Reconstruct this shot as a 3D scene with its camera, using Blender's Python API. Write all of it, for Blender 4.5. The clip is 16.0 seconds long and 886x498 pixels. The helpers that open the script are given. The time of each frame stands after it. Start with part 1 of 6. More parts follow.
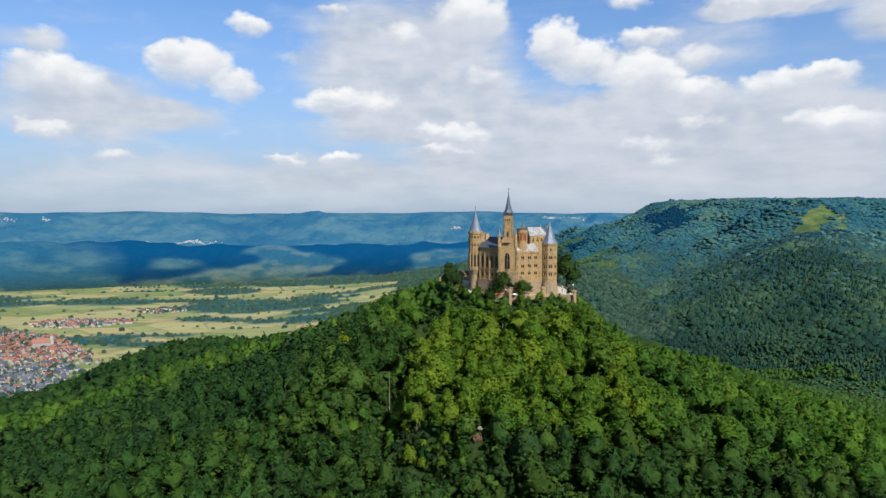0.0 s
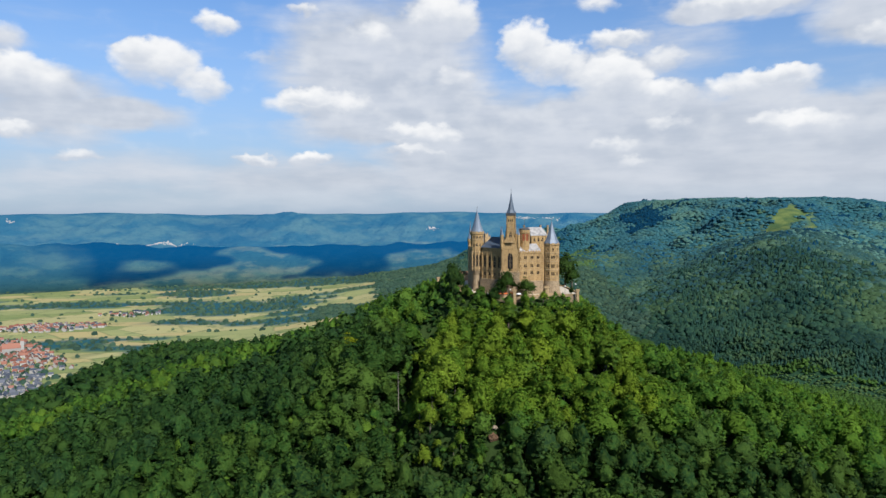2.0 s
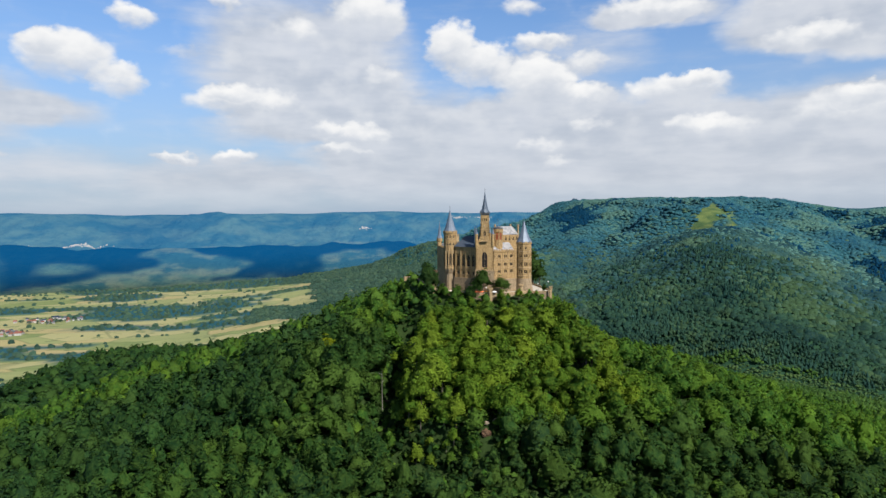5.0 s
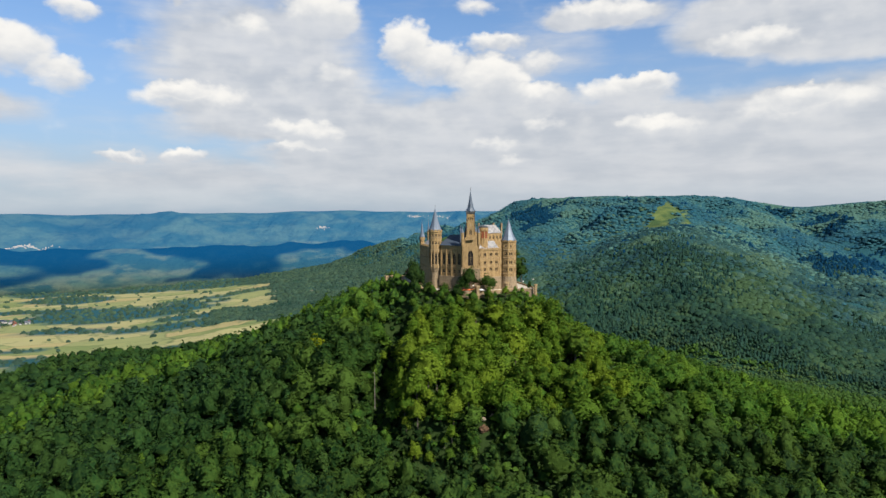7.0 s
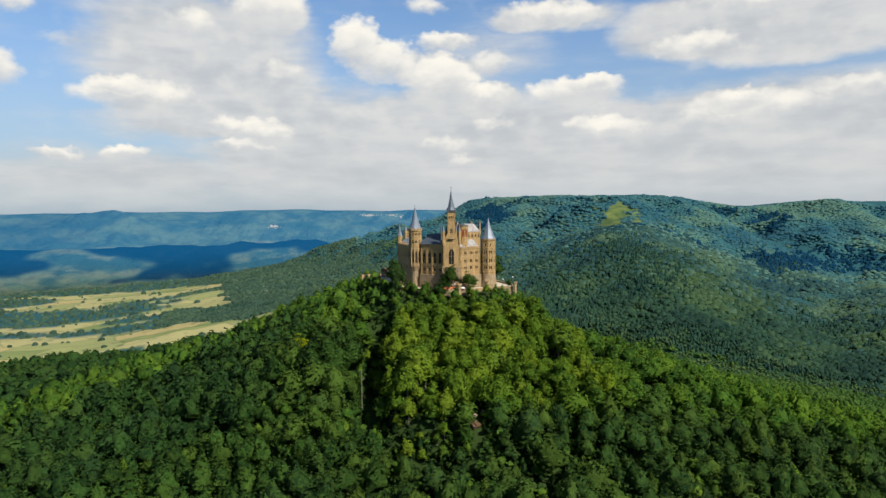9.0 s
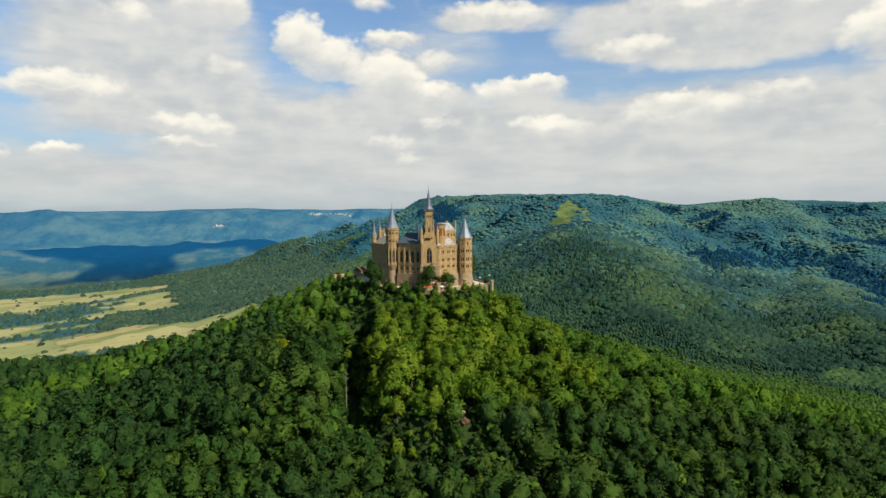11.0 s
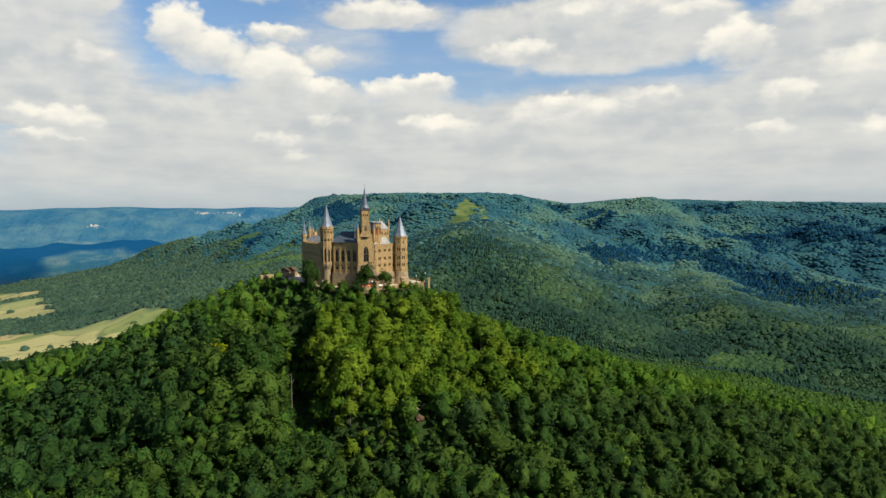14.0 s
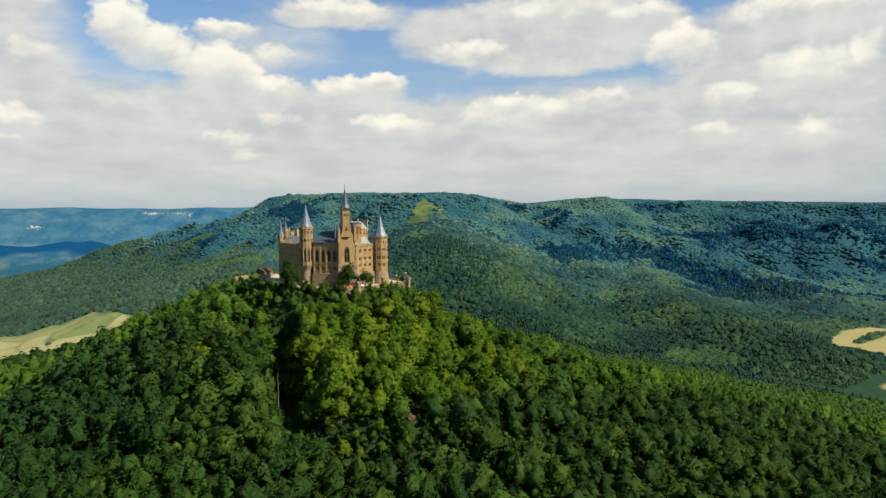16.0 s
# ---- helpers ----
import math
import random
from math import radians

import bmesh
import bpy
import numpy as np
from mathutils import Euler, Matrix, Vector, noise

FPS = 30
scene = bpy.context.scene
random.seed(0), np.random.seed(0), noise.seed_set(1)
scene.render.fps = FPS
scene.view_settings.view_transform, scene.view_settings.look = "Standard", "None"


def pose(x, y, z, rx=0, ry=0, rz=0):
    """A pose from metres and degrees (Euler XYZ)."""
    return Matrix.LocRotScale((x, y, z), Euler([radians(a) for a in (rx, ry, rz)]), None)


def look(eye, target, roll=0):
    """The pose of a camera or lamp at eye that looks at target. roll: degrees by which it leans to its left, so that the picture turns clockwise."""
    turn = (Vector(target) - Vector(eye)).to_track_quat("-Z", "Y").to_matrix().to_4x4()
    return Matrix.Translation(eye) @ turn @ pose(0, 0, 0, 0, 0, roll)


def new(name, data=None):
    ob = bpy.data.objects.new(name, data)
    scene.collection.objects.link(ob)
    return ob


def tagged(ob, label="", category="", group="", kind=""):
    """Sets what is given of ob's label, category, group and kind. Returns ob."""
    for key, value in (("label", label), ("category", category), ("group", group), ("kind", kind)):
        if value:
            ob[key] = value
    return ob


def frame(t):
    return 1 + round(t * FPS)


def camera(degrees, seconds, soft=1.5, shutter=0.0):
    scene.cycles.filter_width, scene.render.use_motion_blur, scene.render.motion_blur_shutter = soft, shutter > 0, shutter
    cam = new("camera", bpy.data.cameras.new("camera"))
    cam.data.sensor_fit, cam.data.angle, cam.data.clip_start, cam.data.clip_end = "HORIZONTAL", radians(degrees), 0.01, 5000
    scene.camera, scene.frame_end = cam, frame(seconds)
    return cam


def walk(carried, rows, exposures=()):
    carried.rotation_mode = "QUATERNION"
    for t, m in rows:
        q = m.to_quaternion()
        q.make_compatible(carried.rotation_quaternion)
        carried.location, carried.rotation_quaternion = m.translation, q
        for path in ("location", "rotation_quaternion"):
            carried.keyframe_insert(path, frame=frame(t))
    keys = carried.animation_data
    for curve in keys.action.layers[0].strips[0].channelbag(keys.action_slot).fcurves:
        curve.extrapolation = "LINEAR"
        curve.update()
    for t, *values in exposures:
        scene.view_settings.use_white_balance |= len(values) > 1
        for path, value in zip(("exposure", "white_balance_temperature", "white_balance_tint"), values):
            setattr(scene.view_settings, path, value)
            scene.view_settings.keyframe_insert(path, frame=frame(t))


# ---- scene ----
cam = camera(68.6, 16.0, soft=1.45)
METRES, EYE, TILT, LEAN, TURN = 150.0, 50.0, -3.2, 0.0, 0.0
ROWS = [
    (0.0, 0.0, 0.0, 0.0, -0.0, 0.0, -0.0),
    (0.5, -0.0312, -0.0004, 0.0, -0.66, 0.01, 0.09),
    (1.0, -0.0623, -0.0018, 0.0, -1.28, 0.02, 0.17),
    (1.5, -0.0938, -0.0029, 0.0002, -1.85, 0.03, 0.24),
    (2.0, -0.1253, -0.0039, 0.0002, -2.46, 0.03, 0.32),
    (2.5, -0.1567, -0.0047, 0.0007, -3.2, 0.02, 0.38),
    (3.0, -0.1879, -0.0052, 0.0008, -4.1, 0.01, 0.44),
    (3.5, -0.2188, -0.0056, 0.0008, -5.19, -0.01, 0.52),
    (4.0, -0.2497, -0.0057, 0.0005, -6.47, -0.02, 0.62),
    (6.5, -0.407, 0.0001, 0.0016, -11.58, -0.18, 1.05),
    (7.0, -0.4385, 0.0024, 0.0017, -12.61, -0.22, 1.13),
    (7.5, -0.4701, 0.0048, 0.0024, -13.69, -0.27, 1.19),
    (8.0, -0.5012, 0.0082, 0.0029, -14.78, -0.32, 1.25),
    (8.5, -0.532, 0.0127, 0.0034, -15.88, -0.37, 1.32),
    (9.0, -0.5626, 0.0178, 0.004, -16.94, -0.42, 1.39),
    (11.5, -0.7196, 0.0537, 0.0088, -22.93, -0.72, 1.75),
    (12.0, -0.7502, 0.0639, 0.0098, -24.36, -0.8, 1.83),
    (12.5, -0.7804, 0.0755, 0.0106, -25.98, -0.87, 1.9),
    (13.0, -0.81, 0.0878, 0.0116, -27.74, -0.94, 1.99),
    (13.5, -0.8383, 0.1008, 0.0124, -29.52, -1.01, 2.09),
    (14.0, -0.8664, 0.1142, 0.0139, -31.2, -1.1, 2.17),
    (14.5, -0.8927, 0.1273, 0.0142, -32.41, -1.14, 2.27),
    (15.0, -0.9183, 0.1414, 0.0153, -33.23, -1.17, 2.33),
    (15.5, -0.9435, 0.1548, 0.0166, -34.19, -1.22, 2.4),
    (16.0, -0.9683, 0.1691, 0.0174, -35.32, -1.28, 2.46),
]
walk(cam, [(t, pose(0, 0, EYE, TILT, LEAN, TURN) @ pose(METRES * x, METRES * y, METRES * z, 90 + pitch, roll, yaw)) for t, x, y, z, yaw, pitch, roll in ROWS],
     [(0.0, 0.29, 6080, 10), (4.0, 0.29, 6120, 10), (7.5, 0.29, 6530, 9), (12.0, 0.31, 6980, 6), (16.0, 0.31, 6980, 6)])
# ---------------------------------------------------------------- light
SUN_AZ, SUN_EL = 149.0, 42.0            # degrees clockwise from +y, and above the horizon
sun_dir = Vector((math.sin(radians(SUN_AZ)) * math.cos(radians(SUN_EL)),
                  math.cos(radians(SUN_AZ)) * math.cos(radians(SUN_EL)), math.sin(radians(SUN_EL))))
sun = new("sun", bpy.data.lights.new("sun", "SUN"))
sun.data.energy, sun.data.angle, sun.data.color = 5.0, radians(0.6), (1.0, 0.93, 0.82)
sun.matrix_world = look(sun_dir * 900, (0, 0, 0))

# clouds of the sky: azimuth, elevation, half width, half height in degrees, density
VEILS = [
    (18, 2.0, 20, 3.6, 0.7), (50, 2.5, 30, 4.5, 1.0), (-22, 2.5, 22, 3.6, 0.45), (-2, 2.5, 16, 3.4, 0.5),
    (-3.1, 12.8, 11.1, 6.9, 0.85), (5.7, 7.2, 12.5, 4.3, 0.75), (19.7, 6.8, 11.3, 4.3, 0.85), (29.9, 6.3, 6.3, 3.6, 0.85), (-28.6, 8.0, 8.0, 3.2, 0.75), (-22.6, 7.8, 5.0, 1.5, 0.6), (-7.1, 7.1, 5.8, 1.6, 0.45), (25.0, 15.7, 4.4, 1.1, 0.6), (-31.8, 12.4, 3.2, 1.6, 0.4),
    (44.1, 14.2, 13.5, 3.6, 1.7), (46.0, 6.1, 18.0, 4.6, 1.1), (63.0, 8.5, 9.5, 7.0, 1.2), (20.7, 4.3, 23.0, 4.2, 0.9), (64.9, 13.5, 9.8, 2.4, 0.9), (27.0, 16.0, 7.0, 1.6, 0.6), (20.0, 13.0, 8.0, 3.0, 0.35),
]
HEAPS_WEST = [
    (-20.9, 11.8, 3.2, 1.7, 1.1), (-22.5, 12.7, 1.3, 0.9, 1.0), (-17.4, 10.4, 1.9, 1.2, 0.9), (-30.4, 10.3, 3.7, 1.4, 0.9), (-32.5, 10.9, 1.7, 0.9, 0.6), (-31.4, 6.2, 2.2, 0.7, 0.8),
    (-31.1, 12.9, 1.4, 0.9, 0.5), (-16.2, 15.2, 1.8, 0.8, 0.8), (-13.0, 12.8, 1.6, 0.5, 0.35), (-8.0, 9.2, 4.7, 1.1, 0.9), (-9.2, 10.0, 2.2, 0.7, 0.9), (-13.6, 4.5, 1.8, 0.4, 0.7),
    (-9.0, 4.8, 1.9, 0.6, 0.8), (-26.6, 4.5, 1.6, 0.5, 0.5), (-9.4, 16.7, 1.2, 0.5, 0.6), (2.5, 16.5, 3.0, 1.8, 1.0),
]
HEAPS_MIDDLE = [
    (9.5, 14.1, 2.1, 1.8, 1.2), (12.1, 12.6, 2.9, 1.6, 1.2), (16.8, 11.1, 3.4, 1.9, 1.3), (20.6, 9.7, 2.6, 1.0, 1.0), (17.4, 14.3, 2.5, 0.7, 0.8), (21.1, 12.4, 1.5, 0.9, 0.5),
    (28.6, 10.0, 4.0, 1.1, 1.0), (29.4, 10.6, 1.9, 0.6, 0.9), (30.6, 7.0, 3.1, 0.8, 0.8), (1.0, 6.7, 3.4, 1.0, 0.9), (-1.1, 7.3, 1.3, 0.7, 0.8), (0.3, 5.4, 2.4, 0.5, 0.8),
    (3.3, 11.5, 1.8, 0.9, 0.6), (19.1, 4.1, 1.9, 0.7, 0.5), (21.5, 7.2, 1.8, 0.6, 0.5), (16.9, 5.7, 2.8, 0.6, 0.5), (15.5, 16.8, 1.8, 0.6, 0.6), (-3.6, 15.1, 2.0, 0.9, 0.6),
]
HEAPS_EAST = [
    (55.3, 12.4, 2.6, 1.6, 1.1), (52.0, 15.3, 3.1, 0.8, 0.9), (38.0, 12.8, 3.4, 1.0, 0.8), (26.2, 16.2, 4.3, 0.9, 0.8), (41.9, 7.8, 5.1, 1.4, 0.8), (41.2, 8.6, 2.2, 0.8, 0.9),
    (48.8, 8.8, 2.2, 0.8, 0.7), (58.9, 8.3, 2.1, 1.2, 0.8), (57.3, 5.7, 2.2, 0.7, 0.7), (64.4, 9.7, 3.4, 1.9, 0.8), (68.2, 10.4, 1.2, 1.7, 0.7), (63.2, 14.4, 5.0, 1.0, 0.8),
    (30.8, 6.9, 3.5, 0.9, 0.6), (64.9, 5.4, 2.3, 1.0, 0.5), (44.1, 15.8, 9.4, 1.1, 0.5),
]


class Nodes:
    """Short hand for node trees."""
    def __init__(self, tree):
        self.tree = tree
        tree.nodes.clear()

    def add(self, kind, **values):
        n = self.tree.nodes.new(kind)
        for k, v in values.items():
            if k == "op":
                n.operation = v
            elif k == "ins":
                for key, x in v.items():
                    if isinstance(x, bpy.types.NodeSocket):
                        self.tree.links.new(x, n.inputs[key])
                    else:
                        n.inputs[key].default_value = x
        return n

    def math(self, op, a, b=0.0, c=0.0, clamp=False):
        n = self.add("ShaderNodeMath", op=op, ins={0: a, 1: b, 2: c})
        n.use_clamp = clamp
        return n.outputs[0]

    def vec(self, op, a, b=(0, 0, 0), c=(0, 0, 0)):
        n = self.add("ShaderNodeVectorMath", op=op, ins={0: a, 1: b, 2: c})
        return n.outputs["Value"] if op in ("DOT_PRODUCT", "LENGTH") else n.outputs[0]

    def mix(self, f, a, b, blend="MIX"):
        n = self.tree.nodes.new("ShaderNodeMix")
        n.data_type, n.blend_type = "RGBA", blend
        for i, x in ((0, f), (6, a), (7, b)):
            if isinstance(x, bpy.types.NodeSocket):
                self.tree.links.new(x, n.inputs[i])
            else:
                n.inputs[i].default_value = (*x, 1) if isinstance(x, tuple) and len(x) == 3 else x
        return n.outputs[2]

    def noise(self, vector, scale, detail=4.0, rough=0.55, dist=0.0):
        n = self.add("ShaderNodeTexNoise", ins={"Vector": vector, "Scale": scale, "Detail": detail, "Roughness": rough, "Distortion": dist})
        return n.outputs["Fac"]

    def span(self, x, a, b, lo=0.0, hi=1.0, smooth=True):
        n = self.tree.nodes.new("ShaderNodeMapRange")
        n.interpolation_type = "SMOOTHSTEP" if smooth else "LINEAR"
        self.tree.links.new(x, n.inputs[0])
        for i, v in zip((1, 2, 3, 4), (a, b, lo, hi)):
            n.inputs[i].default_value = v
        return n.outputs[0]


def make_world():
    w = bpy.data.worlds.new("sky")
    scene.world = w
    w.use_nodes = True
    N = Nodes(w.node_tree)
    out = N.add("ShaderNodeOutputWorld")
    sky = N.add("ShaderNodeTexSky")
    sky.sky_type, sky.sun_disc = "NISHITA", False
    sky.sun_elevation, sky.sun_rotation = radians(SUN_EL), radians(SUN_AZ)
    sky.altitude, sky.air_density, sky.dust_density, sky.ozone_density = 800, 1.0, 1.2, 1.5
    way = N.add("ShaderNodeTexCoord").outputs["Generated"]
    sep = N.add("ShaderNodeSeparateXYZ", ins={0: way})
    az = N.math("MULTIPLY", N.math("ARCTAN2", sep.outputs[0], sep.outputs[1]), 57.29578)
    el = N.math("MULTIPLY", N.math("ARCSINE", sep.outputs[2]), 57.29578)
    flat = N.add("ShaderNodeCombineXYZ", ins={0: az, 1: el, 2: 0.0}).outputs[0]
    # billows push the outline of each cloud about
    wide = N.vec("MULTIPLY", flat, (0.85, 1.2, 1))
    n1 = N.add("ShaderNodeTexNoise", ins={"Vector": wide, "Scale": 0.34, "Detail": 3.0, "Roughness": 0.5})
    n2 = N.add("ShaderNodeTexNoise", ins={"Vector": wide, "Scale": 1.0, "Detail": 3.0, "Roughness": 0.5})
    push = N.vec("MULTIPLY", N.vec("SUBTRACT", n1.outputs["Color"], (0.5, 0.5, 0.5)), (2.0, 1.3, 0))
    curl = N.vec("MULTIPLY", N.vec("SUBTRACT", n2.outputs["Color"], (0.5, 0.5, 0.5)), (1.7, 1.3, 0))
    p_soft = N.vec("ADD", flat, N.vec("MULTIPLY", push, (1.6, 1.3, 0)))
    p = N.vec("ADD", N.vec("ADD", flat, push), curl)
    fluff = N.noise(wide, 0.55, 2.8, 0.45)
    streak = N.noise(N.vec("MULTIPLY", flat, (0.22, 1.0, 1)), 0.5, 5.0, 0.55)
    veil = None
    for a, e, ra, re, d in VEILS:
        q = N.vec("MULTIPLY_ADD", p_soft, (1 / ra, 1 / re, 0), (-a / ra, -e / re, 0))
        v = N.math("MAXIMUM", N.math("MULTIPLY_ADD", N.vec("DOT_PRODUCT", q, q), -d, d), 0.0)
        veil = v if veil is None else N.math("ADD", veil, v)
    heap, lift, mass = None, None, None
    for a, e, ra, re, d in HEAPS_WEST + HEAPS_MIDDLE + HEAPS_EAST:
        ra, re = ra * 1.2, re * 1.3
        q = N.vec("MULTIPLY_ADD", p, (1 / ra, 1 / re, 0), (-a / ra, -e / re, 0))
        v = N.math("MAXIMUM", N.math("MULTIPLY_ADD", N.vec("DOT_PRODUCT", q, q), -d, d), 0.0)
        qy = N.vec("DOT_PRODUCT", q, (0, 1, 0))
        up = N.math("MULTIPLY", qy, v)
        heap = v if heap is None else N.math("MAXIMUM", heap, v)
        mass = v if mass is None else N.math("ADD", mass, v)
        lift = up if lift is None else N.math("ADD", lift, up)
    lift = N.math("DIVIDE", lift, N.math("ADD", mass, 0.05))
    # the sky beyond the listed clouds carries a thin broken cover
    beyond = N.span(N.math("ABSOLUTE", N.math("SUBTRACT", az, 18.0)), 54.0, 66.0)
    high = N.span(el, 18.0, 22.0)
    rest = N.math("MULTIPLY", N.math("MAXIMUM", beyond, high), N.span(n1.outputs["Fac"], 0.6, 0.78))
    veil = N.math("ADD", N.math("ADD", N.math("ADD", veil, rest), N.math("MULTIPLY", mass, 0.5)), N.math("MULTIPLY_ADD", streak, 0.8, -0.36))
    veil_f = N.math("MULTIPLY", N.span(veil, 0.0, 0.7), 0.93)
    # crisp tops; the bases melt into the veil
    base = N.span(lift, -0.55, 0.15, 0.25, 1.0)
    heap_f = N.math("MULTIPLY", N.span(N.math("ADD", heap, N.math("MULTIPLY_ADD", fluff, 0.75, -0.375)), 0.04, 0.72), base)
    shine = N.span(N.math("ADD", N.math("MULTIPLY_ADD", lift, 0.7, 0.35), N.math("MULTIPLY_ADD", fluff, 1.0, -0.5)), -0.15, 0.95)
    grey = N.mix(N.span(streak, 0.3, 0.7), (0.55, 0.58, 0.63), (0.70, 0.71, 0.735))
    grey = N.mix(N.math("MULTIPLY", N.span(fluff, 0.36, 0.72, 0.0, 0.6), N.span(el, 3.0, 9.0, 0.3, 1.0)), grey, (0.79, 0.785, 0.78))
    white = N.mix(shine, (0.69, 0.71, 0.74), (1.02, 0.985, 0.93))
    air = N.mix(1.0, sky.outputs[0], (0.108, 0.135, 0.160), "MULTIPLY")
    # air dimmed overhead and outside the view to cut fill light; hazy towards valley
    deep = N.math("MULTIPLY", N.span(el, 20.0, 50.0, 1.0, 0.45), N.math("MULTIPLY_ADD", beyond, -0.38, 1.0))
    air = N.mix(1.0, air, N.add("ShaderNodeCombineXYZ", ins={0: deep, 1: deep, 2: deep}).outputs[0], "MULTIPLY")
    air = N.mix(N.math("MULTIPLY", N.span(el, 21.0, -1.0), N.math("MULTIPLY_ADD", beyond, -0.4, 0.80)), air, (0.385, 0.455, 0.57))
    low = N.span(el, -1.0, 3.2, 0.25, 1.0)
    col = N.mix(N.math("MULTIPLY", veil_f, low), air, grey)
    col = N.mix(N.math("MULTIPLY", heap_f, N.span(el, 1.5, 5.0, 0.0, 0.97)), col, white)
    bg = N.add("ShaderNodeBackground", ins={"Color": col, "Strength": 0.8})
    w.node_tree.links.new(bg.outputs[0], out.inputs[0])


make_world()


# ---------------------------------------------------------------- materials
def surface(name, build, rough=0.8, spec=0.3, metal=0.0):
    m = bpy.data.materials.new(name)
    m.use_nodes = True
    N = Nodes(m.node_tree)
    out = N.add("ShaderNodeOutputMaterial")
    b = N.add("ShaderNodeBsdfPrincipled", ins={"Roughness": rough, "Specular IOR Level": spec, "Metallic": metal})
    N.pos = N.add("ShaderNodeNewGeometry").outputs["Position"]
    got = build(N)
    col, bump = got if isinstance(got, tuple) else (got, None)
    m.node_tree.links.new(col, b.inputs["Base Color"])
    if bump is not None:
        height, dist = bump
        bn = N.add("ShaderNodeBump", ins={"Strength": 1.0, "Distance": dist, "Height": height})
        m.node_tree.links.new(bn.outputs[0], b.inputs["Normal"])
    m.node_tree.links.new(b.outputs[0], out.inputs[0])
    m["bsdf"] = b.name
    return m


def leaf_material(name, source, dark, mid, light, own=0.95, stands=1.5, size=0.0055, fine=0.42, odd=0.45, grain=1.5, relief=1.0):
    """Leaves: each crown has its own green; a little light comes through them."""
    m = bpy.data.materials.new(name)
    m.use_nodes = True
    N = Nodes(m.node_tree)
    out = N.add("ShaderNodeOutputMaterial")
    geo = N.add("ShaderNodeNewGeometry")
    if source == "object":
        tint = N.add("ShaderNodeObjectInfo").outputs["Random"]
    else:
        at = N.tree.nodes.new("ShaderNodeAttribute")
        at.attribute_name = "tint"
        tint = at.outputs["Fac"]
    stand = N.noise(geo.outputs["Position"], size, 5.0, 0.62)
    t = N.math("ADD", N.math("MULTIPLY", tint, own), N.math("MULTIPLY_ADD", stand, stands, 0.5 - stands / 2 - own / 2), clamp=True)
    col = N.mix(N.span(t, 0.0, 0.5), dark, mid)
    col = N.mix(N.span(t, 0.5, 0.95), col, light)
    other = N.math("FRACT", N.math("MULTIPLY", tint, 7.31))
    col = N.mix(N.span(other, 0.86, 0.90, 0.0, odd), col, tuple(light[i] * k for i, k in enumerate((1.25, 1.15, 0.8))))
    col = N.mix(N.span(other, 0.14, 0.10, 0.0, odd), col, (mid[0] * 1.25, mid[1] * 1.05, mid[2] * 1.9))
    leafy = N.noise(geo.outputs["Position"], grain, 3.0, 0.65)
    spray = N.noise(geo.outputs["Position"], grain * 0.36, 3.0, 0.6)
    col = N.mix(N.span(spray, 0.36, 0.66, 0.0, fine * 1.5), col, light)
    col = N.mix(N.span(leafy, 0.50, 0.30, 0.0, fine * 1.6), col, dark)
    lumpy = N.math("ADD", N.math("MULTIPLY", leafy, 0.45), spray)
    rough = N.add("ShaderNodeBump", ins={"Strength": relief, "Distance": 1.9 / grain, "Height": lumpy}).outputs[0]
    isl = N.math("MULTIPLY_ADD", geo.outputs["Random Per Island"], fine * 1.1, 1 - fine * 0.55)
    col = N.mix(1.0, col, N.add("ShaderNodeCombineXYZ", ins={0: isl, 1: isl, 2: isl}).outputs[0], "MULTIPLY")
    d = N.add("ShaderNodeBsdfPrincipled", ins={"Base Color": col, "Roughness": 0.7, "Specular IOR Level": 0.08, "Normal": rough})
    tr = N.add("ShaderNodeBsdfTranslucent", ins={"Color": N.mix(0.5, col, light)})
    mx = N.add("ShaderNodeMixShader", ins={0: 0.36, 1: d.outputs[0], 2: tr.outputs[0]})
    N.tree.links.new(mx.outputs[0], out.inputs[0])
    return m


# sunlit and shaded slopes of the hill are painted as lighter and darker leaves
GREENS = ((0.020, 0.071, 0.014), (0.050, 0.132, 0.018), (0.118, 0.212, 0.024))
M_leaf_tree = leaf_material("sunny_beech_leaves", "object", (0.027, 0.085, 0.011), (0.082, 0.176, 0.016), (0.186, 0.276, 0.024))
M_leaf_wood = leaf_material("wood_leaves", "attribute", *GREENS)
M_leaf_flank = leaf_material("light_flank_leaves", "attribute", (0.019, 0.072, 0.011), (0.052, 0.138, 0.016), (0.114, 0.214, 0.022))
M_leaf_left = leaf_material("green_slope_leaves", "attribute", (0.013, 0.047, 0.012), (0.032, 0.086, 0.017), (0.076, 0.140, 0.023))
# very dark leaf colour paints the deep shade of gully and hollow
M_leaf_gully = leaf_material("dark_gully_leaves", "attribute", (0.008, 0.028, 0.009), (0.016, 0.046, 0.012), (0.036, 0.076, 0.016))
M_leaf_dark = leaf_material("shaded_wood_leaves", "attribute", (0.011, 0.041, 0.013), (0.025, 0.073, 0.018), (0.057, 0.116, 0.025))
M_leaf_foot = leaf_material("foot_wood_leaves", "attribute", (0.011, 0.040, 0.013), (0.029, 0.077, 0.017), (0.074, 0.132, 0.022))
M_leaf_terrace = leaf_material("dark_terrace_leaves", "object", (0.012, 0.040, 0.010), (0.028, 0.070, 0.014), (0.060, 0.110, 0.018))
M_leaf_gold = leaf_material("golden_leaves", "object", (0.15, 0.19, 0.006), (0.19, 0.235, 0.008), (0.24, 0.29, 0.01))
